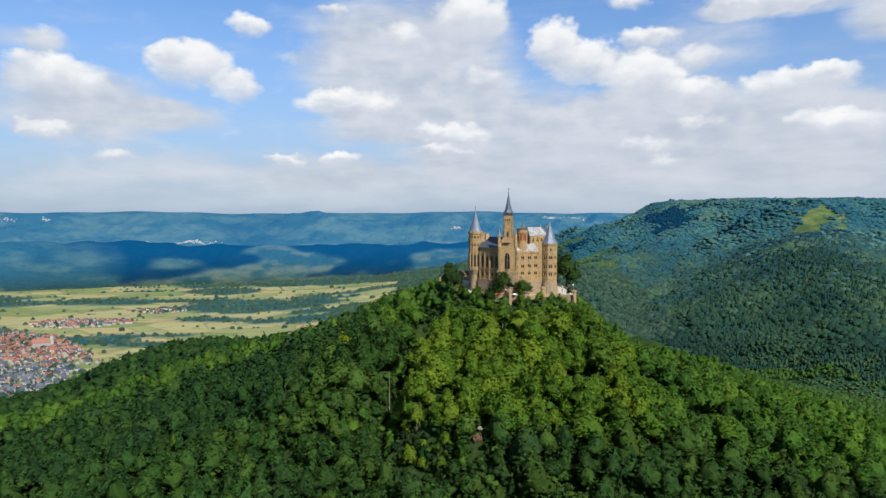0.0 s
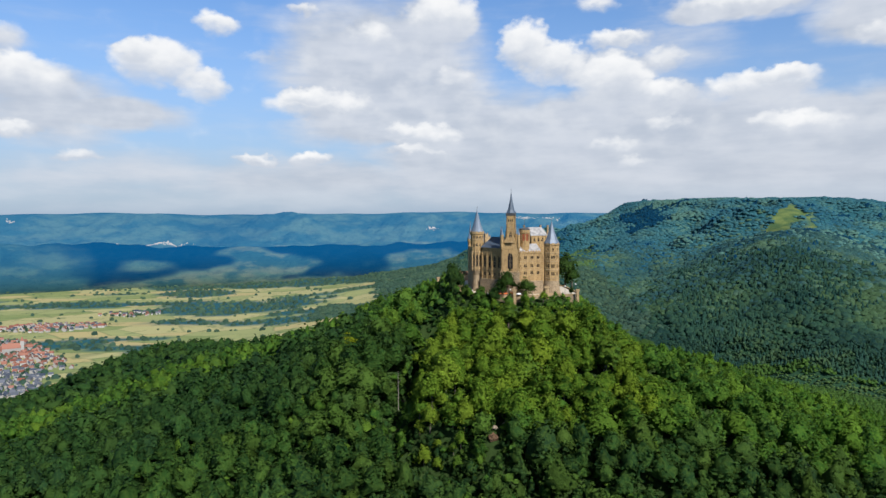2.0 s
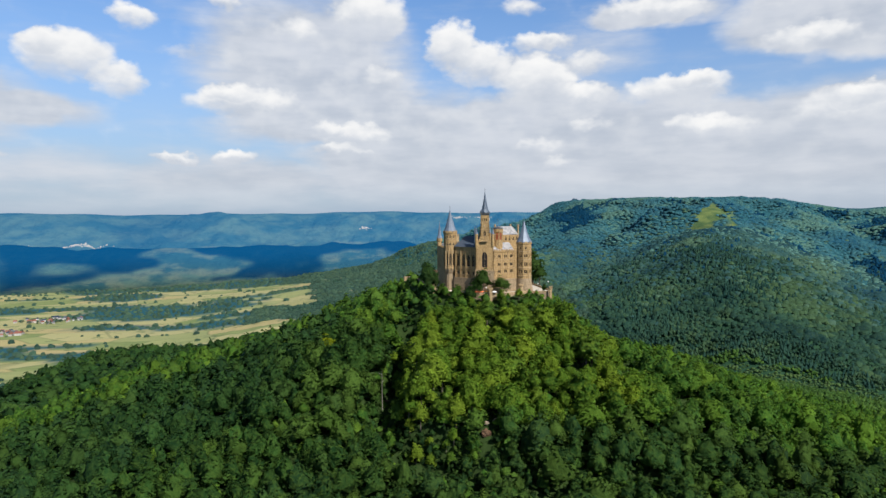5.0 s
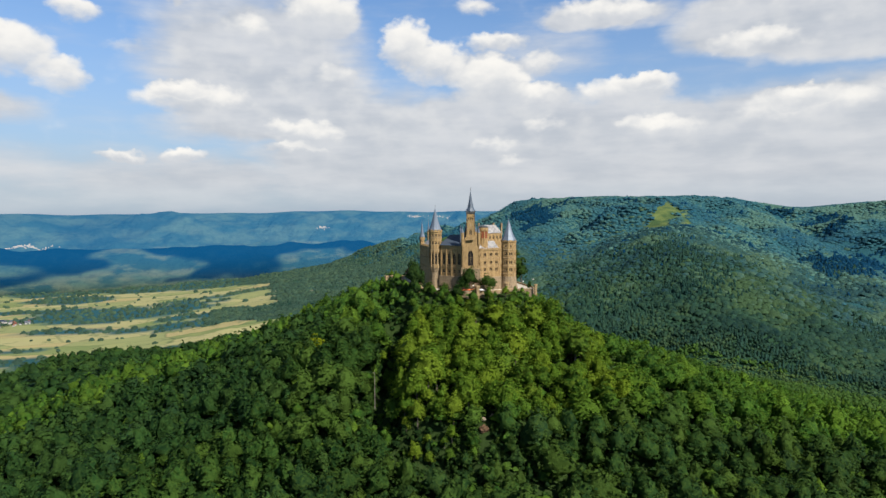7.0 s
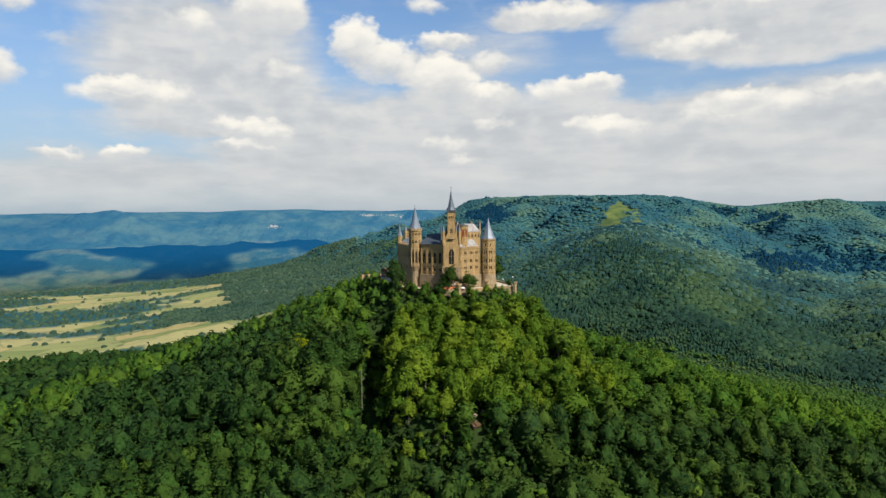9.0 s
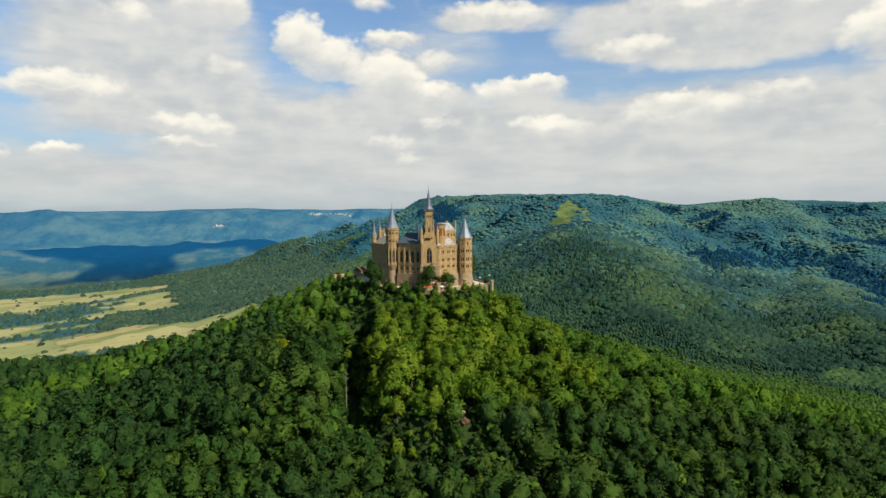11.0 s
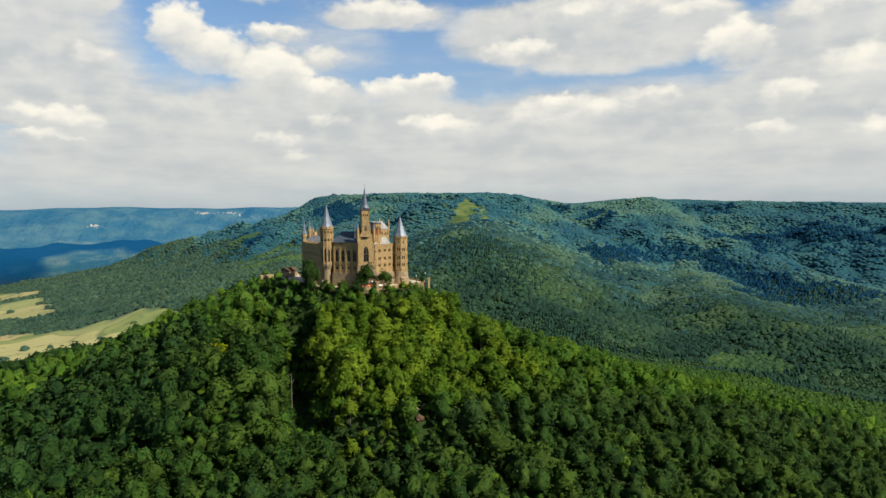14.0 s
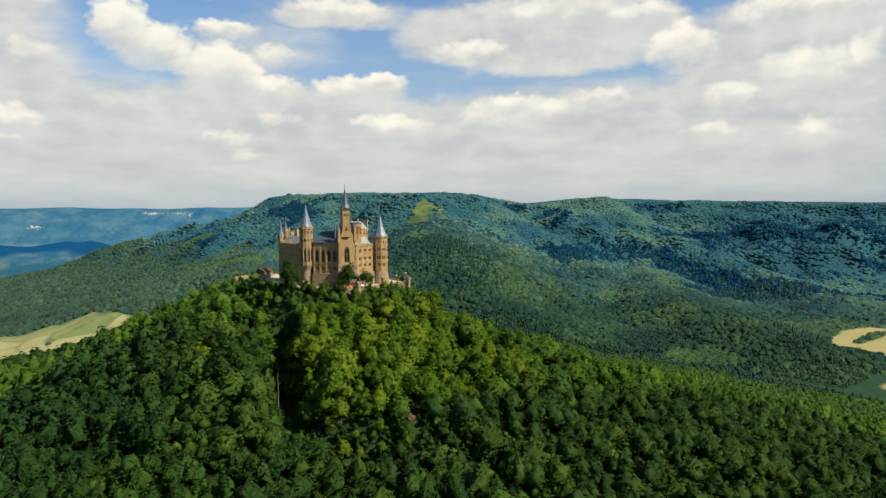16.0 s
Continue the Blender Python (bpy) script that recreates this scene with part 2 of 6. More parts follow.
# distant woods: haze is painted into the leaf colour as a blue tint
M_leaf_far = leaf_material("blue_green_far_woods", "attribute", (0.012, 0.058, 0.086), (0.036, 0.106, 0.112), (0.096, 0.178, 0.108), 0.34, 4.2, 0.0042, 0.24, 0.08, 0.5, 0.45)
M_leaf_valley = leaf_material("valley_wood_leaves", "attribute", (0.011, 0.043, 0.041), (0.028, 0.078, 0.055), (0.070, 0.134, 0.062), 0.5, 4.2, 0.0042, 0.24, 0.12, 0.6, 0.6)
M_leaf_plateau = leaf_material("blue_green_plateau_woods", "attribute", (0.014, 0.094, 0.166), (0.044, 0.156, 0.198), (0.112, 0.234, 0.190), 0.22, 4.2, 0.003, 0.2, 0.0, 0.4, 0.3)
# blue-black leaf colour paints cloud shadow and haze on the far slopes
M_leaf_shadow_conifer = leaf_material("blue_spruce_woods", "attribute", (0.003, 0.048, 0.118), (0.006, 0.062, 0.132), (0.016, 0.084, 0.132), 0.15, 2.0, 0.006, 0.12, 0.0, 0.3, 0.5)
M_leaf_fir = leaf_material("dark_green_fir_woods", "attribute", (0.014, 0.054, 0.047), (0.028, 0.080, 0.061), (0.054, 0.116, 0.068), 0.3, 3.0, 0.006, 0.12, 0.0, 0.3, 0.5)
M_leaf_young = leaf_material("light_young_leaves", "attribute", (0.040, 0.100, 0.046), (0.068, 0.140, 0.052), (0.108, 0.184, 0.060), 0.3, 3.0, 0.006, 0.12, 0.3, 0.3, 0.5)
M_leaf_light = leaf_material("light_green_foot_leaves", "attribute", (0.030, 0.088, 0.024), (0.062, 0.140, 0.030), (0.106, 0.192, 0.036), 0.5, 1.5, 0.0055, 0.3, 0.2)
# leaves of the plain, lightened and blued to paint in haze
M_leaf_plain = leaf_material("hedge_leaves", "attribute", (0.032, 0.078, 0.066), (0.052, 0.110, 0.084), (0.086, 0.148, 0.086), odd=0.0)
M_dead = surface("bleached_dead_wood", lambda N: N.mix(N.noise(N.vec("MULTIPLY", N.pos, (6, 6, 0.8)), 1.0), (0.14, 0.125, 0.11), (0.24, 0.22, 0.195)), 0.9)
M_bark = surface("bark", lambda N: N.mix(N.noise(N.pos, 3.0), (0.07, 0.055, 0.04), (0.16, 0.14, 0.11)), 0.9)


def sandstone(name, a, b, c, course=0.55):
    def build(N):
        sep = N.add("ShaderNodeSeparateXYZ", ins={0: N.pos})
        run = N.math("ADD", sep.outputs[0], sep.outputs[1])
        uv = N.add("ShaderNodeCombineXYZ", ins={0: run, 1: sep.outputs[2], 2: 0.0}).outputs[0]
        br = N.add("ShaderNodeTexBrick", ins={"Vector": uv, "Color1": (*a, 1), "Color2": (*b, 1), "Mortar": (*c, 1), "Scale": 1.0,
                                              "Mortar Size": 0.02, "Brick Width": 1.1, "Row Height": course})
        big = N.noise(N.pos, 0.16, 4.0)
        streak = N.noise(N.vec("MULTIPLY", N.pos, (1.3, 1.3, 0.12)), 0.9, 3.0)
        col = N.mix(N.span(big, 0.35, 0.7, 0.0, 0.55), br.outputs["Color"], b)
        col = N.mix(N.span(streak, 0.50, 0.72, 0.0, 0.5), col, (0.16, 0.115, 0.075))
        col = N.mix(N.span(N.noise(N.pos, 0.55, 5.0, 0.65), 0.46, 0.66, 0.0, 0.42), col, tuple(v * 0.52 for v in a))
        return col, (N.math("ADD", br.outputs["Fac"], N.noise(N.pos, 2.5)), -0.08)
    return surface(name, build, 0.88, 0.2)


M_stone = sandstone("yellow_sandstone", (0.375, 0.252, 0.120), (0.445, 0.300, 0.140), (0.26, 0.168, 0.078))
M_base = sandstone("weathered_sandstone", (0.30, 0.225, 0.14), (0.35, 0.265, 0.17), (0.17, 0.13, 0.09), 0.7)
M_trim = sandstone("pale_sandstone", (0.40, 0.285, 0.155), (0.45, 0.325, 0.18), (0.28, 0.21, 0.13))
M_brick = sandstone("red_brickwork", (0.27, 0.075, 0.035), (0.32, 0.10, 0.045), (0.2, 0.14, 0.09), 0.25)
M_slate = surface("blue_grey_slate", lambda N: (N.mix(N.noise(N.vec("MULTIPLY", N.pos, (1, 1, 2.5)), 1.4, 5.0), (0.10, 0.135, 0.19), (0.19, 0.225, 0.28)),
                                                (N.noise(N.pos, 3.0), 0.05)), 0.5, 0.5, 0.2)
M_slate_dark = surface("dark_slate", lambda N: (N.mix(N.noise(N.vec("MULTIPLY", N.pos, (1, 1, 2.5)), 1.4, 5.0), (0.045, 0.066, 0.10), (0.095, 0.125, 0.17)),
                                                     (N.noise(N.pos, 3.0), 0.05)), 0.5, 0.5, 0.1)
M_lead = surface("weathered_zinc_sheet", lambda N: (N.mix(N.span(N.noise(N.pos, 0.55, 5.0), 0.35, 0.65), (0.20, 0.195, 0.20), (0.37, 0.36, 0.355)),
                                                    (N.noise(N.pos, 2.0), 0.03)), 0.5, 0.5)
M_glass = surface("dark_window_glass", lambda N: N.mix(N.noise(N.pos, 0.7), (0.008, 0.008, 0.009), (0.025, 0.02, 0.02)), 0.3, 0.3)
M_iron = surface("dark_iron", lambda N: N.mix(N.noise(N.pos, 4.0), (0.05, 0.05, 0.055), (0.1, 0.1, 0.1)), 0.5, 0.5)
M_gravel = surface("pale_gravel", lambda N: N.mix(N.noise(N.pos, 0.8, 6.0), (0.42, 0.37, 0.29), (0.6, 0.55, 0.46)), 0.95)
M_orange = surface("orange_canvas", lambda N: N.mix(N.noise(N.pos, 1.2), (0.7, 0.14, 0.05), (0.8, 0.24, 0.08)), 0.8)
M_white = surface("white_canvas", lambda N: N.mix(N.noise(N.pos, 0.8), (0.7, 0.7, 0.7), (0.82, 0.81, 0.8)), 0.8)
M_rock = surface("bare_rock", lambda N: (N.mix(N.noise(N.pos, 0.3, 6.0), (0.07, 0.043, 0.025), (0.19, 0.112, 0.065)), (N.noise(N.pos, 1.2, 6.0), 0.9)), 0.95)
M_pale_rock = surface("pale_rock", lambda N: (N.mix(N.noise(N.pos, 0.5, 6.0), (0.22, 0.17, 0.12), (0.46, 0.38, 0.30)), (N.noise(N.pos, 1.4, 6.0), 0.6)), 0.95)
M_far_wall = surface("far_pale_plaster", lambda N: N.mix(N.noise(N.pos, 0.05), (0.30, 0.30, 0.31), (0.46, 0.45, 0.44)), 0.9)
M_tile = surface("red_roof_tiles", lambda N: N.mix(N.add("ShaderNodeObjectInfo").outputs["Random"], (0.17, 0.062, 0.042), (0.30, 0.14, 0.10)), 0.85)
M_dark_tile = surface("grey_roof_tiles", lambda N: N.mix(N.add("ShaderNodeObjectInfo").outputs["Random"], (0.03, 0.045, 0.07), (0.12, 0.13, 0.16)), 0.8)
M_plaster = surface("pale_plaster", lambda N: N.mix(N.add("ShaderNodeObjectInfo").outputs["Random"], (0.22, 0.21, 0.20), (0.46, 0.45, 0.43)), 0.9)
M_tile_far = surface("weathered_roof_tiles", lambda N: N.mix(N.add("ShaderNodeNewGeometry").outputs["Random Per Island"], (0.13, 0.05, 0.036), (0.26, 0.13, 0.10)), 0.85)
M_dark_tile_far = surface("slate_grey_roofing", lambda N: N.mix(N.add("ShaderNodeNewGeometry").outputs["Random Per Island"], (0.03, 0.045, 0.07), (0.11, 0.12, 0.15)), 0.8)


def ground_colour(N):
    at = N.tree.nodes.new("ShaderNodeAttribute")
    at.attribute_name = "cover"
    sep = N.add("ShaderNodeSeparateColor", ins={0: at.outputs["Color"]})
    wood, green, rock = sep.outputs[0], sep.outputs[1], sep.outputs[2]
    lay = N.vec("MULTIPLY", N.pos, (0.0062, 0.0135, 0.0))
    warp = N.add("ShaderNodeTexNoise", ins={"Vector": N.pos, "Scale": 0.0022, "Detail": 2.0})
    lay = N.vec("MULTIPLY_ADD", warp.outputs["Color"], (0.9, 0.9, 0.9), lay)
    cell = N.add("ShaderNodeTexVoronoi", ins={"Vector": lay, "Scale": 1.0})
    pick = N.add("ShaderNodeSeparateColor", ins={0: cell.outputs["Color"]})
    crop = N.mix(N.span(pick.outputs[0], 0.3, 0.36), (0.345, 0.325, 0.160), (0.235, 0.265, 0.115))
    crop = N.mix(N.span(pick.outputs[0], 0.6, 0.64), crop, (0.16, 0.21, 0.08))
    crop = N.mix(N.span(pick.outputs[1], 0.74, 0.78), crop, (0.37, 0.31, 0.15))
    crop = N.mix(N.span(N.noise(N.vec("MULTIPLY", N.pos, (0.012, 0.05, 0)), 1.0, 4.0), 0.35, 0.7, 0.0, 0.4), crop, (0.33, 0.33, 0.13))
    crop = N.mix(N.span(N.noise(N.pos, 0.03, 5.0), 0.56, 0.68, 0.0, 0.6), crop, (0.10, 0.14, 0.065))
    rim = N.tree.nodes.new("ShaderNodeTexVoronoi")
    rim.feature = "DISTANCE_TO_EDGE"
    N.tree.links.new(lay, rim.inputs["Vector"])
    rim.inputs["Scale"].default_value = 1.0
    crop = N.mix(N.span(rim.outputs["Distance"], 0.03, 0.012, 0.0, 0.35), crop, (0.07, 0.1, 0.05))
    east = N.add("ShaderNodeSeparateXYZ", ins={0: N.pos}).outputs[0]
    crop = N.mix(N.span(east, 600.0, 700.0, 0.0, 0.85), crop, (0.36, 0.31, 0.14))
    grass = N.mix(N.span(N.noise(N.pos, 0.03, 5.0), 0.35, 0.65), (0.055, 0.10, 0.04), (0.13, 0.17, 0.055))
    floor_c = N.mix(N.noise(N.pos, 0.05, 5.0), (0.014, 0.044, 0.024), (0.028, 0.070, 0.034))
    # haze painted into the floor colour: bluer with distance from the origin
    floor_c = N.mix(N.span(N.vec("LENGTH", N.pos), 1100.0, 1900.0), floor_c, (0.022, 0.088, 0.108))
    col = N.mix(green, crop, grass)
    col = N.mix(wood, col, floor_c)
    col = N.mix(rock, col, N.mix(N.noise(N.pos, 0.15, 5.0), (0.022, 0.042, 0.012), (0.036, 0.064, 0.016)))
    return col, (N.noise(N.pos, 0.25, 5.0), 0.8)


M_ground = surface("countryside", ground_colour, 0.95, 0.1)


M_glow = []


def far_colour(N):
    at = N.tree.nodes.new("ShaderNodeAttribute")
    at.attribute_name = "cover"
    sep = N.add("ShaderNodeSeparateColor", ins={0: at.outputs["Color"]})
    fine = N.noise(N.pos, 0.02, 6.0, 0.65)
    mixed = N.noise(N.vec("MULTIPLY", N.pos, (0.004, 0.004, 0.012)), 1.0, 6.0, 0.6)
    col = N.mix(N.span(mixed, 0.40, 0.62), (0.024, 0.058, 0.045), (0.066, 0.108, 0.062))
    # cloud shadow painted as near-black base colour
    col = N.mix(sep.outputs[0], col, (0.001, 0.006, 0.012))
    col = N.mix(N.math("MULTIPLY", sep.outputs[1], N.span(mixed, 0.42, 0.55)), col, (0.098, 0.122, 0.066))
    # haze of the farthest ridges painted as a paler base colour and a glow
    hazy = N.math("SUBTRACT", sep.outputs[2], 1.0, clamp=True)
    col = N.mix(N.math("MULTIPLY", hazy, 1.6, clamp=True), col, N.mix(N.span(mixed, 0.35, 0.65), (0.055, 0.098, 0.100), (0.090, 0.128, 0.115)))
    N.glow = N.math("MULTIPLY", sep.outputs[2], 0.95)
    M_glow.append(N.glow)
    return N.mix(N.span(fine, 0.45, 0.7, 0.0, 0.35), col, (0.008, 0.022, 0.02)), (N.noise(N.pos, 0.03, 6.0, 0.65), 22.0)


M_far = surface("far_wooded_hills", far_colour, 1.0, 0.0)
# the hills emit blue light in place of haze
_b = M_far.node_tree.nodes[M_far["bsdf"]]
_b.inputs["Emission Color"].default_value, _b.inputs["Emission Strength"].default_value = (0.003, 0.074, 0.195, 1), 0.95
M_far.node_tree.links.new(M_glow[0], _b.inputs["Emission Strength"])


# ---------------------------------------------------------------- mesh helpers
def mesh_of(bm, name, material):
    bmesh.ops.recalc_face_normals(bm, faces=bm.faces)
    me = bpy.data.meshes.new(name)
    bm.to_mesh(me)
    bm.free()
    me.materials.append(material)
    return me


def part(name, bm, material, parent=None, label=""):
    ob = new(name, mesh_of(bm, name, material))
    ob.parent = parent
    return tagged(ob, label)


def thing(name, label, category, group="", kind="", at=(0, 0, 0)):
    ob = new(name)
    ob.location = at
    return tagged(ob, label, category, group, kind)


def prism(bm, pts, z0, z1, pts_top=None):
    """A closed upright prism over the outline pts (counter-clockwise), tapering to pts_top."""
    lo = [bm.verts.new((x, y, z0)) for x, y in pts]
    hi = [bm.verts.new((x, y, z1)) for x, y in (pts_top or pts)]
    n = len(pts)
    for i in range(n):
        bm.faces.new((lo[i], lo[(i + 1) % n], hi[(i + 1) % n], hi[i]))
    bm.faces.new(lo[::-1])
    bm.faces.new(hi)
    return bm


def ring(cx, cy, r, n=16, turn=0.0):
    return [(cx + r * math.cos(turn + 2 * math.pi * i / n), cy + r * math.sin(turn + 2 * math.pi * i / n)) for i in range(n)]


def lathe(bm, cx, cy, profile, n=16, turn=0.0):
    """A turned body: profile of (radius, z) from below to above."""
    rows = []
    for r, z in profile:
        if r <= 0.001:
            rows.append([bm.verts.new((cx, cy, z))])
        else:
            rows.append([bm.verts.new((x, y, z)) for x, y in ring(cx, cy, r, n, turn)])
    for a, b in zip(rows, rows[1:]):
        for i in range(n):
            j = (i + 1) % n
            if len(a) == 1:
                bm.faces.new((a[0], b[j], b[i]))
            elif len(b) == 1:
                bm.faces.new((a[i], a[j], b[0]))
            else:
                bm.faces.new((a[i], a[j], b[j], b[i]))
    for row, flip in ((rows[0], True), (rows[-1], False)):
        if len(row) > 1:
            bm.faces.new(row[::-1] if flip else row)
    return bm


def block(bm, m, sx, sy, z0, z1):
    """A box sx by sy in plan round the pose m."""
    vs = [bm.verts.new(m @ Vector((x * sx / 2, y * sy / 2, z))) for z in (z0, z1) for x, y in ((-1, -1), (1, -1), (1, 1), (-1, 1))]
    for f in ((3, 2, 1, 0), (4, 5, 6, 7), (0, 1, 5, 4), (1, 2, 6, 5), (2, 3, 7, 6), (3, 0, 4, 7)):
        bm.faces.new([vs[i] for i in f])
    return bm


def face_pose(p, q):
    """The pose at p whose x runs to q and whose -y looks out of the wall."""
    a = math.degrees(math.atan2(q[1] - p[1], q[0] - p[0]))
    return pose(p[0], p[1], 0, 0, 0, a)


def pierced_wall(bm, p, q, z0, z1, thick, openings):
    """A wall from p to q with real openings (s0, s1, za, zb, arched) through its outer face, and reveals."""
    m = face_pose(p, q)
    L = math.hypot(q[0] - p[0], q[1] - p[1])
    ss = sorted({0.0, L, *[o[0] for o in openings], *[o[1] for o in openings]})
    zs = sorted({z0, z1, *[o[2] for o in openings], *[o[3] for o in openings]})

    def v(s, y, z):
        return bm.verts.new(m @ Vector((s, y, z)))
    for a, b in zip(ss, ss[1:]):
        for c, d in zip(zs, zs[1:]):
            mid = ((a + b) / 2, (c + d) / 2)
            if any(o[0] < mid[0] < o[1] and o[2] < mid[1] < o[3] for o in openings):
                continue
            bm.faces.new((v(a, 0, c), v(b, 0, c), v(b, 0, d), v(a, 0, d)))
    for s0, s1, za, zb, arched in openings:
        for a, b in (((s0, za), (s1, za)), ((s1, za), (s1, zb)), ((s1, zb), (s0, zb)), ((s0, zb), (s0, za))):
            bm.faces.new((v(a[0], 0, a[1]), v(a[0], 0.5, a[1]), v(b[0], 0.5, b[1]), v(b[0], 0, b[1])))
        if arched:
            w, mid = (s1 - s0), (s0 + s1) / 2
            for side in (s0, s1):
                pts = [(side, zb), (mid, zb), ((side * 0.55 + mid * 0.45), zb - w * 0.28), (side, zb - w * 0.85)]
                fr = [v(s, 0.02, z) for s, z in pts]
                bk = [v(s, 0.4, z) for s, z in pts]
                bm.faces.new(fr)
                for i in range(4):
                    bm.faces.new((fr[i], fr[(i + 1) % 4], bk[(i + 1) % 4], bk[i]))
    for s, t in ((0, 0), (L, L)):
        bm.faces.new((v(s, 0, z0), v(s, thick, z0), v(s, thick, z1), v(s, 0, z1)))
    bm.faces.new((v(0, 0, z1), v(L, 0, z1), v(L, thick, z1), v(0, thick, z1)))
    bm.faces.new((v(0, thick, z0), v(L, thick, z0), v(L, thick, z1), v(0, thick, z1)))
    return m, L


def glaze(parent, m, openings, bars=1):
    """A pane with its frame bars in each opening of a wall."""
    for s0, s1, za, zb, arched in openings:
        bm = bmesh.new()
        block(bm, m @ pose((s0 + s1) / 2, 0.46, 0), s1 - s0, 0.06, za, zb)
        w = part("window", bm, M_glass, parent)
        if s1 - s0 > 1.2:
            bm = bmesh.new()
            for k in range(bars):
                block(bm, m @ pose(s0 + (s1 - s0) * (k + 1) / (bars + 1), 0.38, 0), 0.14, 0.1, za, zb)
            block(bm, m @ pose((s0 + s1) / 2, 0.385, 0), s1 - s0, 0.09, (za + zb) / 2 - 0.07, (za + zb) / 2 + 0.07)
            part("window_frame", bm, M_trim, w)
        bm = bmesh.new()
        block(bm, m @ pose((s0 + s1) / 2, -0.06, 0), s1 - s0 + 0.4, 0.2, za - 0.25, za - 0.003)
        part("sill", bm, M_trim, w)


def merlons(bm, p, q, z, h, w, thick):
    m = face_pose(p, q)
    L = math.hypot(q[0] - p[0], q[1] - p[1])
    n = max(2, int(L / (2 * w)))
    for i in range(n):
        block(bm, m @ pose((i + 0.5) * L / n, thick / 2, 0), w, thick, z, z + h)


# ---------------------------------------------------------------- the lie of the land
def smooth(t):
    t = np.clip(t, 0, 1)
    return t * t * (3 - 2 * t)


def seg_dist(x, y, a, b):
    ax, ay, bx, by = *a, *b
    t = np.clip(((x - ax) * (bx - ax) + (y - ay) * (by - ay)) / ((bx - ax) ** 2 + (by - ay) ** 2), 0, 1)
    return np.hypot(x - ax - t * (bx - ax), y - ay - t * (by - ay))


_r = np.random.RandomState(4)
WAVES = [(_r.uniform(-1, 1, 2), _r.uniform(0, 6.28)) for _ in range(24)]


def ripple(x, y, size):
    """Smooth rolling unevenness, about -1 to 1."""
    v = 0
    for i, (k, ph) in enumerate(WAVES):
        f = (1 + i % 4) / size
        v = v + np.sin(x * k[0] * f * 6.28 + y * k[1] * f * 6.28 + ph) / (1 + i % 4)
    return v / 5.0


EDGE = [(4300, 4700), (2400, 3900), (1500, 3250), (935, 2886), (985, 2450), (1110, 1950), (1310, 2060), (1580, 2060), (1860, 1880), (2160, 1600), (2480, 1200), (2950, 600)]
MESA = EDGE + [(7000, 500), (7000, 4700)]


def inside(x, y, poly):
    got = np.zeros(np.shape(x), bool)
    for (ax, ay), (bx, by) in zip(poly, poly[1:] + poly[:1]):
        if ay != by:
            got ^= ((ay > y) != (by > y)) & (x < (bx - ax) * (y - ay) / (by - ay) + ax)
    return got


def mesa_dist(x, y):
    d = np.min([seg_dist(x, y, a, b) for a, b in zip(EDGE, EDGE[1:])], axis=0)
    return np.where(inside(x, y, MESA), -d, d)


# spurs that run down from the plateau: crest points (x, y, z), roundness, steepness
SPURS = [([(1040, 1760, 16), (1000, 1684, 4), (850, 1480, -16), (785, 1340, -42), (725, 1150, -95), (665, 970, -146), (610, 820, -200)], 95, 0.50),
         ([(900, 2300, 60), (780, 2050, -10), (600, 1850, -62), (380, 1680, -86), (190, 1620, -122), (60, 1570, -220)], 60, 0.42),
         ([(1900, 1800, 70), (1820, 1560, -30), (1740, 1330, -88), (1660, 1050, -140), (1560, 800, -185)], 70, 0.52),
         ([(2160, 1560, 40), (2200, 1300, -40), (2230, 1080, -110), (2230, 850, -165)], 60, 0.5),
         ([(1420, 1240, -140), (1210, 1010, -160), (1070, 840, -168), (990, 650, -176), (930, 520, -196)], 40, 0.40),
         ([(1420, 2000, 60), (1400, 1740, -18), (1340, 1480, -84), (1240, 1250, -135)], 55, 0.55)]


def spur_height(x, y):
    """The highest of the spurs over a place."""
    best = np.full(np.shape(x), -900.0)
    wob = 22 * ripple(x, y, 330) + 12 * ripple(y, x, 130)
    for crest, rnd, steep in SPURS:
        for (ax, ay, az), (bx, by, bz) in zip(crest, crest[1:]):
            t = np.clip(((x - ax) * (bx - ax) + (y - ay) * (by - ay)) / ((bx - ax) ** 2 + (by - ay) ** 2), 0, 1)
            d = np.hypot(x - ax - t * (bx - ax), y - ay - t * (by - ay))
            d = np.maximum(d + wob * smooth(d / 80), 0)
            best = np.maximum(best, az + t * (bz - az) - steep * (np.sqrt(d * d + rnd * rnd) - rnd))
    return best + 5 * ripple(x, y, 170)


CREST = [(56.0, 393.0), (26.0, 400.0), (18.0, 476.0)]


def hill_dist(x, y):
    return np.minimum(seg_dist(x, y, CREST[0], CREST[1]), seg_dist(x, y, CREST[1], CREST[2]))


def gully_dist(x, y):
    return np.minimum(np.minimum(seg_dist(x, y, (-9, 380), (-26, 338)), seg_dist(x, y, (-26, 338), (-29, 296))), seg_dist(x, y, (-29, 296), (-4, 268)))


